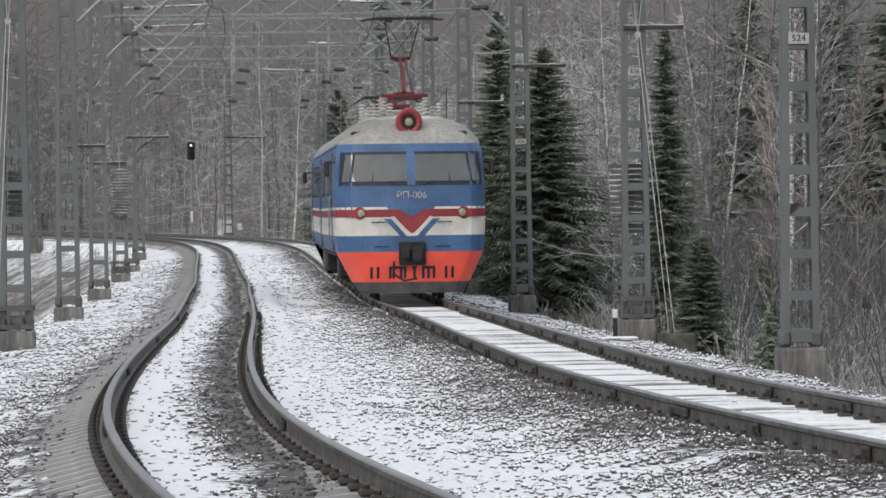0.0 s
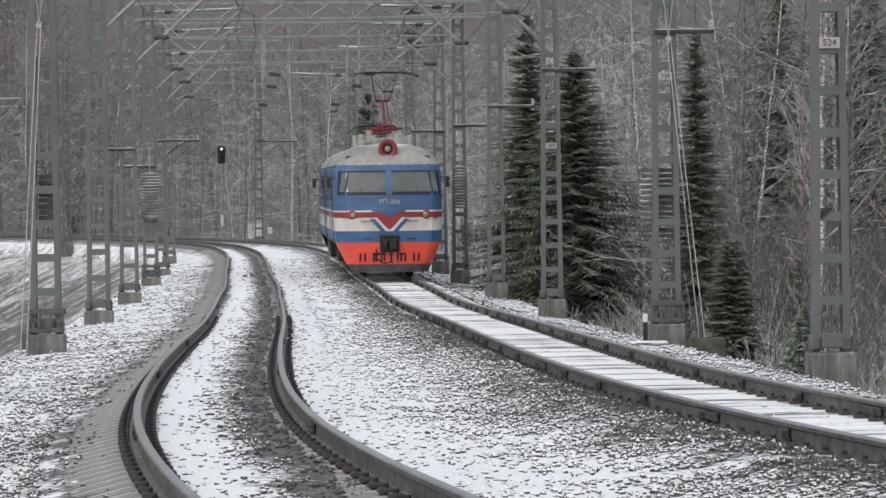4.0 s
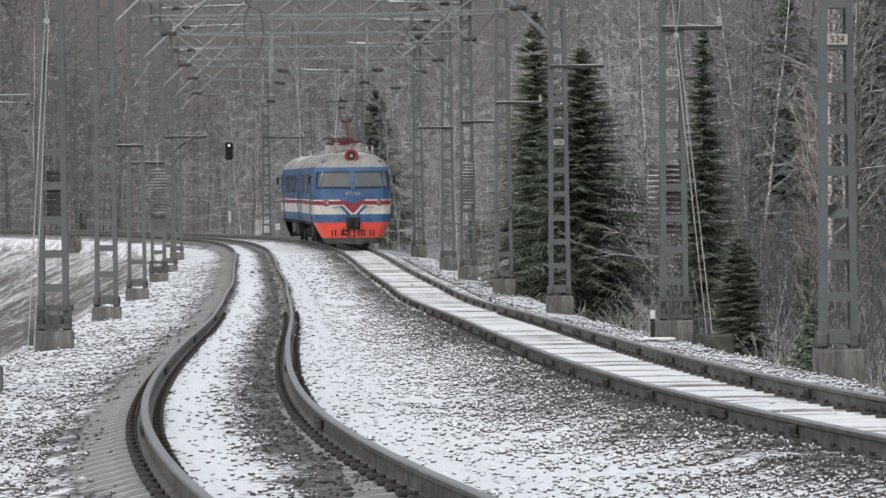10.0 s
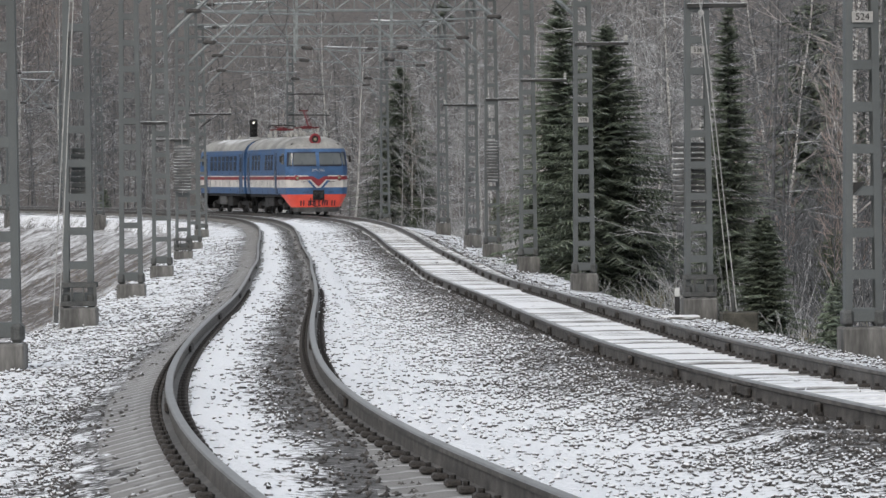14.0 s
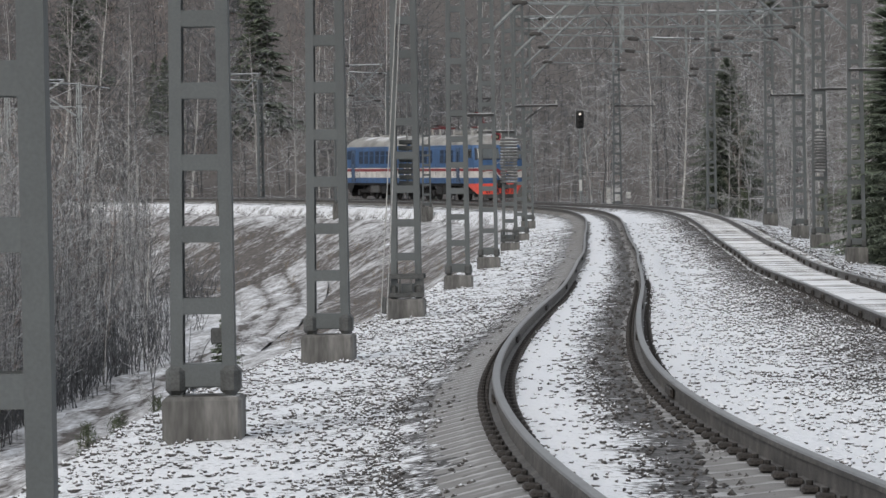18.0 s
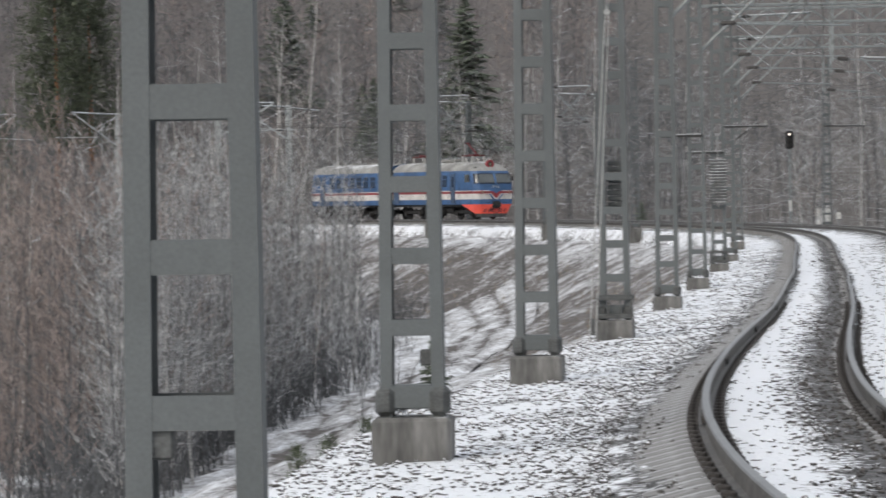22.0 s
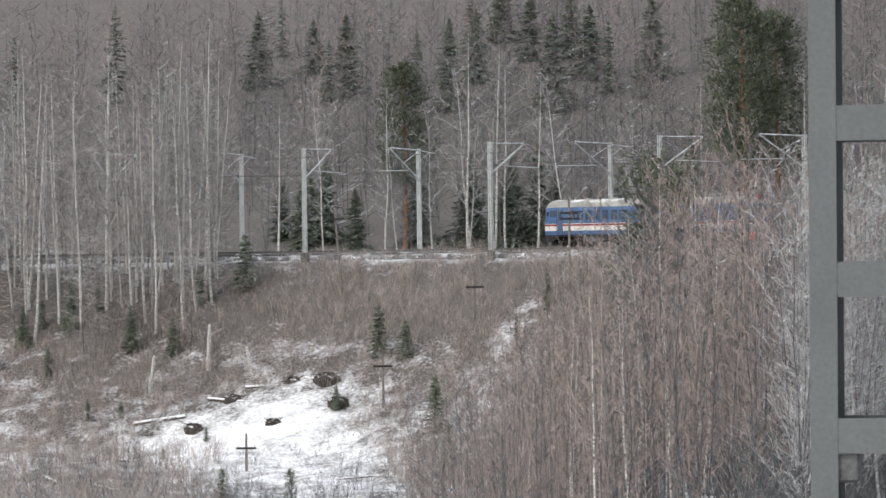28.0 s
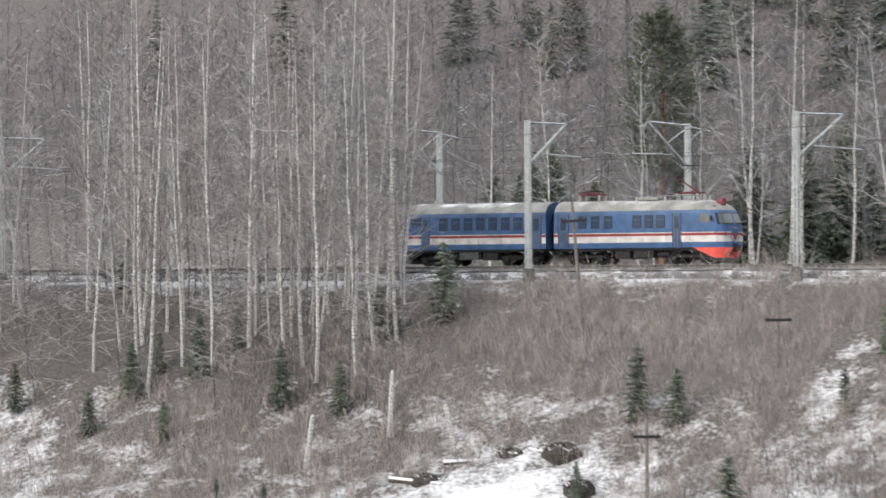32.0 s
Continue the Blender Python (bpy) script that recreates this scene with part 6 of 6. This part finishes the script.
def bush(h, n, lean, fine):
    lst = []
    for k in range(n):
        a, l = rng.uniform(0, 6.28), h * rng.uniform(0.5, 1.1)
        t = rng.uniform(0.05, lean)
        p = np.array([rng.normal(0, 0.12 * h), rng.normal(0, 0.12 * h), 0])
        q = p + l * 0.55 * np.array([math.cos(a) * t, math.sin(a) * t, 1])
        e = q + l * 0.45 * np.array([math.cos(a) * t * 2, math.sin(a) * t * 2, 0.9])
        lst += [(p, q, fine, fine * 0.7), (q, e, fine * 0.7, fine * 0.35)]
        for j in range(1):
            a2 = rng.uniform(0, 6.28)
            m = p + (e - p) * rng.uniform(0.35, 0.9)
            lst.append((m, m + l * 0.22 * np.array([math.cos(a2) * 0.6, math.sin(a2) * 0.6, 0.7]), fine * 0.5, fine * 0.3))
    return sticks(lst)


brush = [bush(2.8, 8, 0.5, 0.017) for k in range(4)]
low = [bush(1.2, 7, 0.7, 0.010) for k in range(4)]
twiggy = [bush(1.0, 6, 0.9, 0.007) for k in range(3)]
scatter("brushwood", "reddish-brown leafless brush below the far embankment", "brush", brush, spots(3400, (-32.5, -16), (225, 318), (3.6, 44), -1, 31, in_clearing), TWIG_TAN, (0.5, 1.0), 6)
scatter("brushwood", "grey-brown leafless brush on the valley floor", "brush", brush, spots(900, (-31.5, -12), (120, 290), (7, 90), -1, 32, lambda x, y: in_clearing(x, y) | near_road(x, y)), TWIG, (0.6, 1.3), 7)
scatter("brushwood", "grey-brown leafless brush along the embankment foot", "brush", brush, spots(400, (-17, -10.5), (60, 215), (14, 45), -1, 33, near_road), TWIG, (0.8, 1.6), 8)
scatter("brushwood", "frosted brush along the forest edge", "brush", brush, spots(700, (-33, 8.5), (48, 345), (5.2, 12), 1, 34), TWIG_PALE, (0.3, 0.85), 9)
scatter("brushwood", "grey-brown leafless brush round the snowy clearing", "brush", brush, spots(420, (-29.5, -25.4), (225, 290), (20, 90), -1, 39), TWIG_TAN, (0.5, 1.1), 13)
scatter("dry_weeds", "thin dry weeds standing out of the snow", "weeds", twiggy, spots(2300, (-31, -19), (160, 285), (20, 90), -1, 35), TWIG, (0.7, 1.5), 10)
scatter("brushwood", "thin frosted shrubs at the foot of the spruces", "brush", low, spots(170, (-2.5, 7.0), (52, 150), (4.4, 8.5), 1, 40), TWIG_PALE, (0.7, 1.5), 14)
scatter("brushwood", "olive-brown shrubs at the foot of the spruces", "brush", low, spots(110, (-1.0, 7.0), (50, 130), (4.4, 8.0), 1, 44), SHRUB, (0.5, 1.1), 15)
scatter("brushwood", "dark grey brush under the forest trees", "brush", brush, spots(420, (2.2, 8.5), (62, 150), (7, 30), 1, 45), TWIG, (0.5, 1.3), 16)
scatter("dry_grass", "pale dry grass on the embankment", "grass", low, spots(500, (-16, -5), (45, 250), (5.0, 15), -1, 36), GRASS, (0.2, 0.55), 11)
scatter("dry_grass", "pale dry grass beside the forest track", "grass", low, spots(350, (-8, 8.5), (36, 230), (4.6, 8), 1, 37), GRASS, (0.2, 0.6), 12)


# ---------------------------------------------------------------- small things beside the line
WOODGREY = material("weathered_wood", (0.20, 0.185, 0.17), 0.9, scale=5, vary=0.35, fine=40, bump=0.3, stretch=(3, 3, 0.4))
LOGSNOW = material("snowy_log", (0.11, 0.09, 0.075), 0.9, scale=4, vary=0.4, fine=30, bump=0.3, snow=0.75, snow_scale=0.8)
ROOTSOIL = material("dark_root_soil", (0.055, 0.048, 0.042), 0.95, scale=4, vary=0.4, fine=30, bump=0.4, snow=0.16, snow_scale=2.0)
BLACK = material("black_enamel", (0.015, 0.015, 0.016), 0.45, scale=6, vary=0.2, bump=0.05)
WHITEBOX = material("white_cabinet_paint", (0.62, 0.63, 0.62), 0.5, scale=4, vary=0.12, fine=40, bump=0.05)
LIT = bpy.data.materials.new("signal_lens_lit")
LIT.use_nodes = True
LIT.node_tree.nodes["Principled BSDF"].inputs["Base Color"].default_value = (0.8, 0.75, 0.7, 1)
LIT.node_tree.nodes["Principled BSDF"].inputs["Emission Color"].default_value = (1.0, 0.9, 0.8, 1)
LIT.node_tree.nodes["Principled BSDF"].inputs["Emission Strength"].default_value = 1.5


def telegraph_pole(x, y, top, label, arms=1, lean=0.0):
    h = top - height(x, y)
    t = thing("telegraph_pole", label, "telegraph pole", "telegraph poles", m=Matrix.Translation((x, y, height(x, y) - 0.2)) @ pose(0, 0, 0, 0, lean, 25))
    part("pole", Mesh().tube((0, 0, 0), (0, 0, h + 0.2), 0.12, 0.09, 8), WOODGREY, t)
    for k in range(arms):
        z = h - 0.95 - 0.5 * k
        part("crossarm", Mesh().box(0, -0.12, z, 1.6, 0.12, 0.17, 0.01), BLACK, t, "dark tarred crossarm")
        for x_ in (-0.65, 0.0, 0.65):
            part("insulator", insulator((x_, -0.12, z + 0.06 if x_ else h + 0.15), 0.18, 0.05), INSUL, t)
    return t


telegraph_pole(-107.3, 278.0, -0.05, "grey wooden power pole with a crossarm")
telegraph_pole(-111.0, 265.7, -6.55, "grey wooden power pole with a crossarm")
telegraph_pole(-116.6, 250.1, -12.65, "dark wooden power pole with a crossarm")
telegraph_pole(-122.4, 283.7, 6.2, "leaning pale wooden telegraph pole", 1, -4)
telegraph_pole(-98.6, 278.5, 6.3, "pale wooden telegraph pole with crossarms", 2, 0)

p0 = Vector((-16.0, 216.4, 0.0))
p0.z = height(p0.x, p0.y)
p0.z = min(p0.z, 1.35)
sig = thing("railway_signal", "black colour-light railway signal on a grey post", "railway signal", m=Matrix.Translation(p0) @ pose(0, 0, 0, 0, 0, 8))
hz = 7.2 - p0.z
part("post", Mesh().tube((0, 0, -0.3), (0, 0, hz - 0.6), 0.075, 0.07, 10), GALV, sig)
part("post_foot", Mesh().box(0, 0, 0.05, 0.5, 0.5, 0.5, 0.04), CONCRETE, sig)
hd = part("signal_head", Mesh().box(0, -0.05, hz - 0.55, 0.52, 0.22, 1.15, 0.08), BLACK, sig, "black backing plate with lamps")
for k in range(3):
    part("hood", Mesh().tube((0, -0.16, hz - 0.2 - 0.34 * k), (0, -0.42, hz - 0.2 - 0.34 * k), 0.12, 0.12, 14, False), BLACK, hd)
    part("lens", Mesh().lathe((0, -0.15, hz - 0.2 - 0.34 * k), (0, -1, 0), [(0, 0.075), (0.02, 0.065)], 14), LIT if k == 0 else INSUL, hd)
part("ladder", Mesh().tube((0.14, 0.1, 0.1), (0.14, 0.1, hz - 0.6), 0.015).tube((0.38, 0.1, 0.1), (0.38, 0.1, hz - 0.6), 0.015), GALV, sig)
part("marker_board", Mesh().box(0, -0.1, 2.4, 0.18, 0.03, 0.7, 0.01), WHITEBOX, sig)

q = Vector((-15.7, 244.5, 1.05))
cab = thing("trackside_cabinet", "white trackside equipment cabinet", "cabinet", m=Matrix.Translation((q.x, q.y, height(q.x, q.y))) @ pose(0, 0, 0, 0, 0, 6))
part("body", Mesh().box(0, 0, 0.9, 0.95, 0.6, 1.25, 0.03), WHITEBOX, cab)
part("lid", Mesh().box(0, 0, 1.56, 1.05, 0.7, 0.07, 0.02), WHITEBOX, cab)
part("plinth", Mesh().box(0, 0, 0.1, 0.8, 0.5, 0.5, 0.02), CONCRETE, cab)
part("door", Mesh().box(0, -0.312, 0.9, 0.8, 0.02, 1.05, 0.005), WHITEBOX, cab)
part("handle", Mesh().box(0.3, -0.33, 0.9, 0.03, 0.03, 0.14, 0.005), BLACK, cab)


box_ = thing("junction_cabinet", "small white junction box on a post", "junction box", m=Matrix.Translation((-14.6, 244.0, height(-14.6, 244.0))) @ pose(0, 0, 0, 0, 0, 4))
part("body", Mesh().box(0, 0, 1.05, 0.34, 0.25, 0.46, 0.02), WHITEBOX, box_)
part("post", Mesh().tube((0, 0, -0.3), (0, 0, 0.85), 0.05, n=8), GALV, box_)
SLABSNOW = material("snowy_concrete_slab", (0.2, 0.195, 0.18), 0.9, scale=4, vary=0.3, fine=40, bump=0.3, snow=0.6, snow_scale=1.5)
z_ = -0.46
slab = thing("concrete_slab", "small concrete slab under snow beside a mast", "concrete slab", m=Matrix.Translation((3.19, 61.9, z_)) @ pose(0, 0, 0, 0, 0, 4))
part("slab", Mesh().box(0, 0, 0.09, 0.66, 0.5, 0.07, 0.02), SLABSNOW, slab)
part("footing", Mesh().box(0.03, 0, -0.08, 0.5, 0.4, 0.26, 0.03), CONCRETE, slab)
post_ = thing("marker_post", "short black and white marker post", "marker post", m=Matrix.Translation((3.16, 62.6, -0.45)))
part("post", Mesh().box(0, 0, 0.17, 0.085, 0.085, 0.55, 0.01), BLACK, post_)
part("white_cap", Mesh().box(0, -0.003, 0.52, 0.09, 0.09, 0.16, 0.01), WHITEBOX, post_)
blk = thing("concrete_block", "dark concrete block beside a mast foundation", "concrete block", m=Matrix.Translation((4.42, 64.5, -0.9)) @ pose(0, 0, 0, 0, 0, 3))
part("block", Mesh().box(0, 0, 0.16, 0.68, 0.6, 0.75, 0.03), material("mossy_dark_concrete", (0.075, 0.072, 0.06), 0.95, scale=4, vary=0.35, fine=40, bump=0.4), blk)


def log(x, y, ln_, r, yaw, tilt, label):
    t = thing("fallen_log", label, "log", "fallen logs", m=Matrix.Translation((x, y, height(x, y) + r * 0.8)) @ pose(0, 0, 0, 0, tilt, yaw))
    part("stem", Mesh().tube((-ln_ / 2, 0, 0), (ln_ / 2, 0, 0.0), r, r * 0.6, 9), LOGSNOW, t)
    for k in range(4):
        a = k * 1.9
        xx = -ln_ / 2 + ln_ * (0.3 + 0.17 * k)
        part("branch_stub", Mesh().tube((xx, 0, 0), (xx + 0.5, math.cos(a) * 0.5, abs(math.sin(a)) * 0.6), r * 0.25, r * 0.1, 5), LOGSNOW, t)
    return t


for az, d, ln_, r, yaw, tilt in ((-26.45, 297, 4.6, 0.26, 18, -9), (-25.3, 298, 4.0, 0.2, -8, 3), (-24.6, 299, 4.2, 0.22, 12, -4), (-23.9, 298, 3.4, 0.2, -25, 4), (-28.2, 274, 5.0, 0.2, -40, 6), (-27.5, 268, 5.5, 0.16, -28, 5),
                                 (-26.9, 285, 4.0, 0.14, -20, 2), (-23.2, 265, 5.0, 0.13, 35, -4)):
    log(*polar(az, d), ln_, r, yaw, tilt, "fallen log lying in the snow with snow on top")
for k, (az, d, s) in enumerate(((-25.9, 294, 1.1), (-24.55, 291, 1.0), (-23.45, 292, 1.2), (-23.6, 297, 1.6), (-24.2, 298.5, 1.3), (-25.2, 298, 1.2))):
    x, y = polar(az, d)
    t = thing("root_mound", "dark uprooted root mound in the snow", "root mound", "root mounds", m=Matrix.Translation((x, y, height(x, y))))
    g = np.random.default_rng(60 + k)
    rows = [[Vector((math.cos(a) * s * q * 0.75 * (1 + 0.25 * math.sin(3 * a + k)), math.sin(a) * s * q * 0.6 * (1 + 0.25 * math.cos(2 * a + k)), s * h * (1 + 0.3 * math.sin(5 * a + k))))
             for a in np.linspace(0, 2 * math.pi, 15)] for q, h in ((1.0, -0.6), (1.0, 0.05), (0.8, 0.26), (0.5, 0.36), (0.05, 0.4))]
    part("soil_clump", Mesh().grid(rows), ROOTSOIL, t)
    for j in range(16):
        a, e = g.uniform(0, 6.28), g.uniform(0, 1.2)
        l = s * g.uniform(0.4, 0.85)
        part("root", Mesh().tube((g.normal(0, 0.3 * s), g.normal(0, 0.25 * s), 0.15 * s), (math.cos(a) * l * 1.5, math.sin(a) * l, 0.1 + math.sin(e) * l * 0.8), 0.06 * s, 0.015, 5), ROOTSOIL if j % 3 else LOGSNOW, t)

# ---------------------------------------------------------------- sleepers, fastenings, stones
tie_mesh = Mesh().box(0, 0, -0.225, 2.7, 0.32, 0.12, 0.012).data("sleeper", TIE)
# the swept sleepers: raised rail seats, ends and middle lower
seat = [(-1.35, -0.10), (-1.0, -0.012), (-0.93, 0.0), (-0.56, 0.0), (-0.28, -0.03), (0.28, -0.03), (0.56, 0.0), (0.93, 0.0), (1.0, -0.012), (1.35, -0.10)]
bare = Mesh().grid([[Vector((x, y, -0.182 + h - drop)) for x, h in seat] for y, drop in ((-0.265, 0.12), (-0.262, 0.012), (-0.245, 0.0), (0.245, 0.0), (0.262, 0.012), (0.265, 0.12))])
tie_bare = bare.data("sleeper", TIE_BARE)
fast = Mesh()
fast.box(0, 0, -0.155, 0.10, 0.11, 0.045, 0.012).tube((0, 0, -0.15), (0, 0, -0.105), 0.02, n=6)
fast_mesh = fast.data("fastening", FASTENER)
STEP = 0.56
for tr, where in ((track_left, on_left), (track_right, on_right)):
    rest = Mesh()
    for k in range(int((470 - s_of(11)) / STEP)):
        s = s_of(11) + k * STEP
        p, th = where(s, 0, 0.0)
        m = Matrix.Translation(p) @ pose(0, 0, 0, 0, 0, math.degrees(th) + random.uniform(-1, 1))
        if k < 290:
            tie = part("sleeper", tie_mesh if tr is track_right else tie_bare, None, tr, m=m)
            if k < 110:
                for x in (-0.88, -0.64, 0.64, 0.88):
                    part("fastening", fast_mesh, None, tie, m=Matrix.Translation((x, 0, 0)))
        else:
            rest.box(0, 0, -0.225, 2.7, 0.25, 0.12, 0, m)
    part("sleeper_row", rest, TIE if tr is track_right else TIE_BARE, tr)["kind"] = "stuff"
    # joint bars where rail lengths meet
    for s in np.arange(s_of(17.0), s_of(130), 12.5):
        for off in (-0.76, 0.76):
            p, th = where(s + (0.4 if off > 0 else 0), off, 0)
            m = Matrix.Translation(p) @ pose(0, 0, 0, 0, 0, math.degrees(th))
            part("joint_bar", Mesh().box(-0.035, 0, -0.095, 0.03, 0.82, 0.075, 0.008).box(0.035, 0, -0.095, 0.03, 0.82, 0.075, 0.008), FASTENER, tr, m=m)
    for s in np.arange(s_of(20), s_of(110), 3.2) if tr is track_right else ():       # anchors clamped under the rails
        for off in (-0.76, 0.76):
            p, th = where(s, off, 0)
            part("rail_anchor", Mesh().box(-0.05, 0, -0.12, 0.06, 0.10, 0.14, 0.015).box(0.05, 0, -0.12, 0.06, 0.10, 0.14, 0.015), FASTENER, tr, m=Matrix.Translation(p) @ pose(0, 0, 0, 0, 0, math.degrees(th)))


def stones(count, s0, s1, size, seed):
    """Crushed stones lying on the ballast, one mesh."""
    g = np.random.default_rng(seed)
    base = np.array([(1, 0, 0), (-1, 0, 0), (0, 1, 0), (0, -1, 0), (0, 0, 1), (0, 0, -1)], float)
    tris = np.array([(0, 2, 4), (2, 1, 4), (1, 3, 4), (3, 0, 4), (2, 0, 5), (1, 2, 5), (3, 1, 5), (0, 3, 5)])
    n, k = BX.shape
    cols = np.arange(n)
    sy = np.array([BY[n // 2, i] for i in range(k)])
    i0, i1 = np.searchsorted(sy, s0), np.searchsorted(sy, s1)
    ci = g.uniform(1.0, n - 2.01, count)
    w = ~(((ci > 6.6) & (ci < 13.4) & (g.random(count) < 0.7)) | ((ci > 22.3) & (ci < 27.7) & (g.random(count) < 0.985)) | ((ci > 5.5) & (ci < 8.2) & (g.random(count) < 0.9)))
    bare = np.interp(ci, cols, BW.mean(1))
    w &= g.random(count) > np.clip(bare * 2.2 - 0.35, 0, 0.8)
    ci = ci[w]
    count = len(ci)
    kk = g.uniform(i0, i1 - 1.01, count)
    a, b, u, v = ci.astype(int), kk.astype(int), ci % 1, kk % 1
    pos = []
    for A in (BX, BY, BZ):
        pos.append(A[a, b] * (1 - u) * (1 - v) + A[a + 1, b] * u * (1 - v) + A[a, b + 1] * (1 - u) * v + A[a + 1, b + 1] * u * v)
    pos = np.stack(pos, 1)
    sc = g.uniform(size[0], size[1], count)
    V = base[None] * (1 + g.normal(0, 0.25, (count, 6, 1))) * sc[:, None, None] * g.uniform(0.6, 1.25, (count, 1, 3)) + g.normal(0, 0.25, (count, 6, 3)) * sc[:, None, None]
    ang = g.uniform(0, 6.28, count)
    c, s = np.cos(ang)[:, None], np.sin(ang)[:, None]
    V = np.stack([V[..., 0] * c - V[..., 1] * s, V[..., 0] * s + V[..., 1] * c, V[..., 2] * 0.8], 2)
    V += pos[:, None, :] + np.array([0, 0, 0.008])
    F = (tris[None] + (np.arange(count) * 6)[:, None, None]).reshape(-1, 3)
    me = array_mesh("ballast_stones", V.reshape(-1, 3), F, STONE)
    amount = -0.03 + BW[a, b] * (1 - u) + BW[a + 1, b] * u + wave(pos[:, 0] * 0.9, pos[:, 1] * 0.8) * 0.10
    me.attributes.new("snow", "FLOAT", "POINT").data.foreach_set("value", np.repeat(amount, 6).astype(np.float32))
    return tagged(new("ballast_stones", me), "loose grey crushed stones flecked with snow", "stones", kind="stuff")


for count, y0, y1, size, seed in ((26000, 13, 24, (0.012, 0.030), 41), (20000, 24, 36, (0.014, 0.034), 42), (18000, 36, 55, (0.017, 0.038), 43),
                                  (13000, 55, 85, (0.022, 0.046), 44), (7000, 85, 150, (0.035, 0.065), 45)):
    stones(count, y0, y1, size, seed)


def motions():
    """The railcar's run along the right track, coach by coach."""
    for coach, back, long in ((motor_coach, 0.0, MOTOR_LONG), (trailer_coach, MOTOR_LONG + 0.75, TRAILER_LONG)):
        rows = []
        for k in range(65):
            t = k * 0.5
            s = S0 + float(np.interp(t, RUN_T, RUN_S)) + back
            a, _ = on_right(s + 2.2)
            b, _ = on_right(s + long - 2.2)
            rows.append((t, coach_pose(a, b) if coach is motor_coach else coach_pose(b, a)))
        walk(coach, rows)


motions()
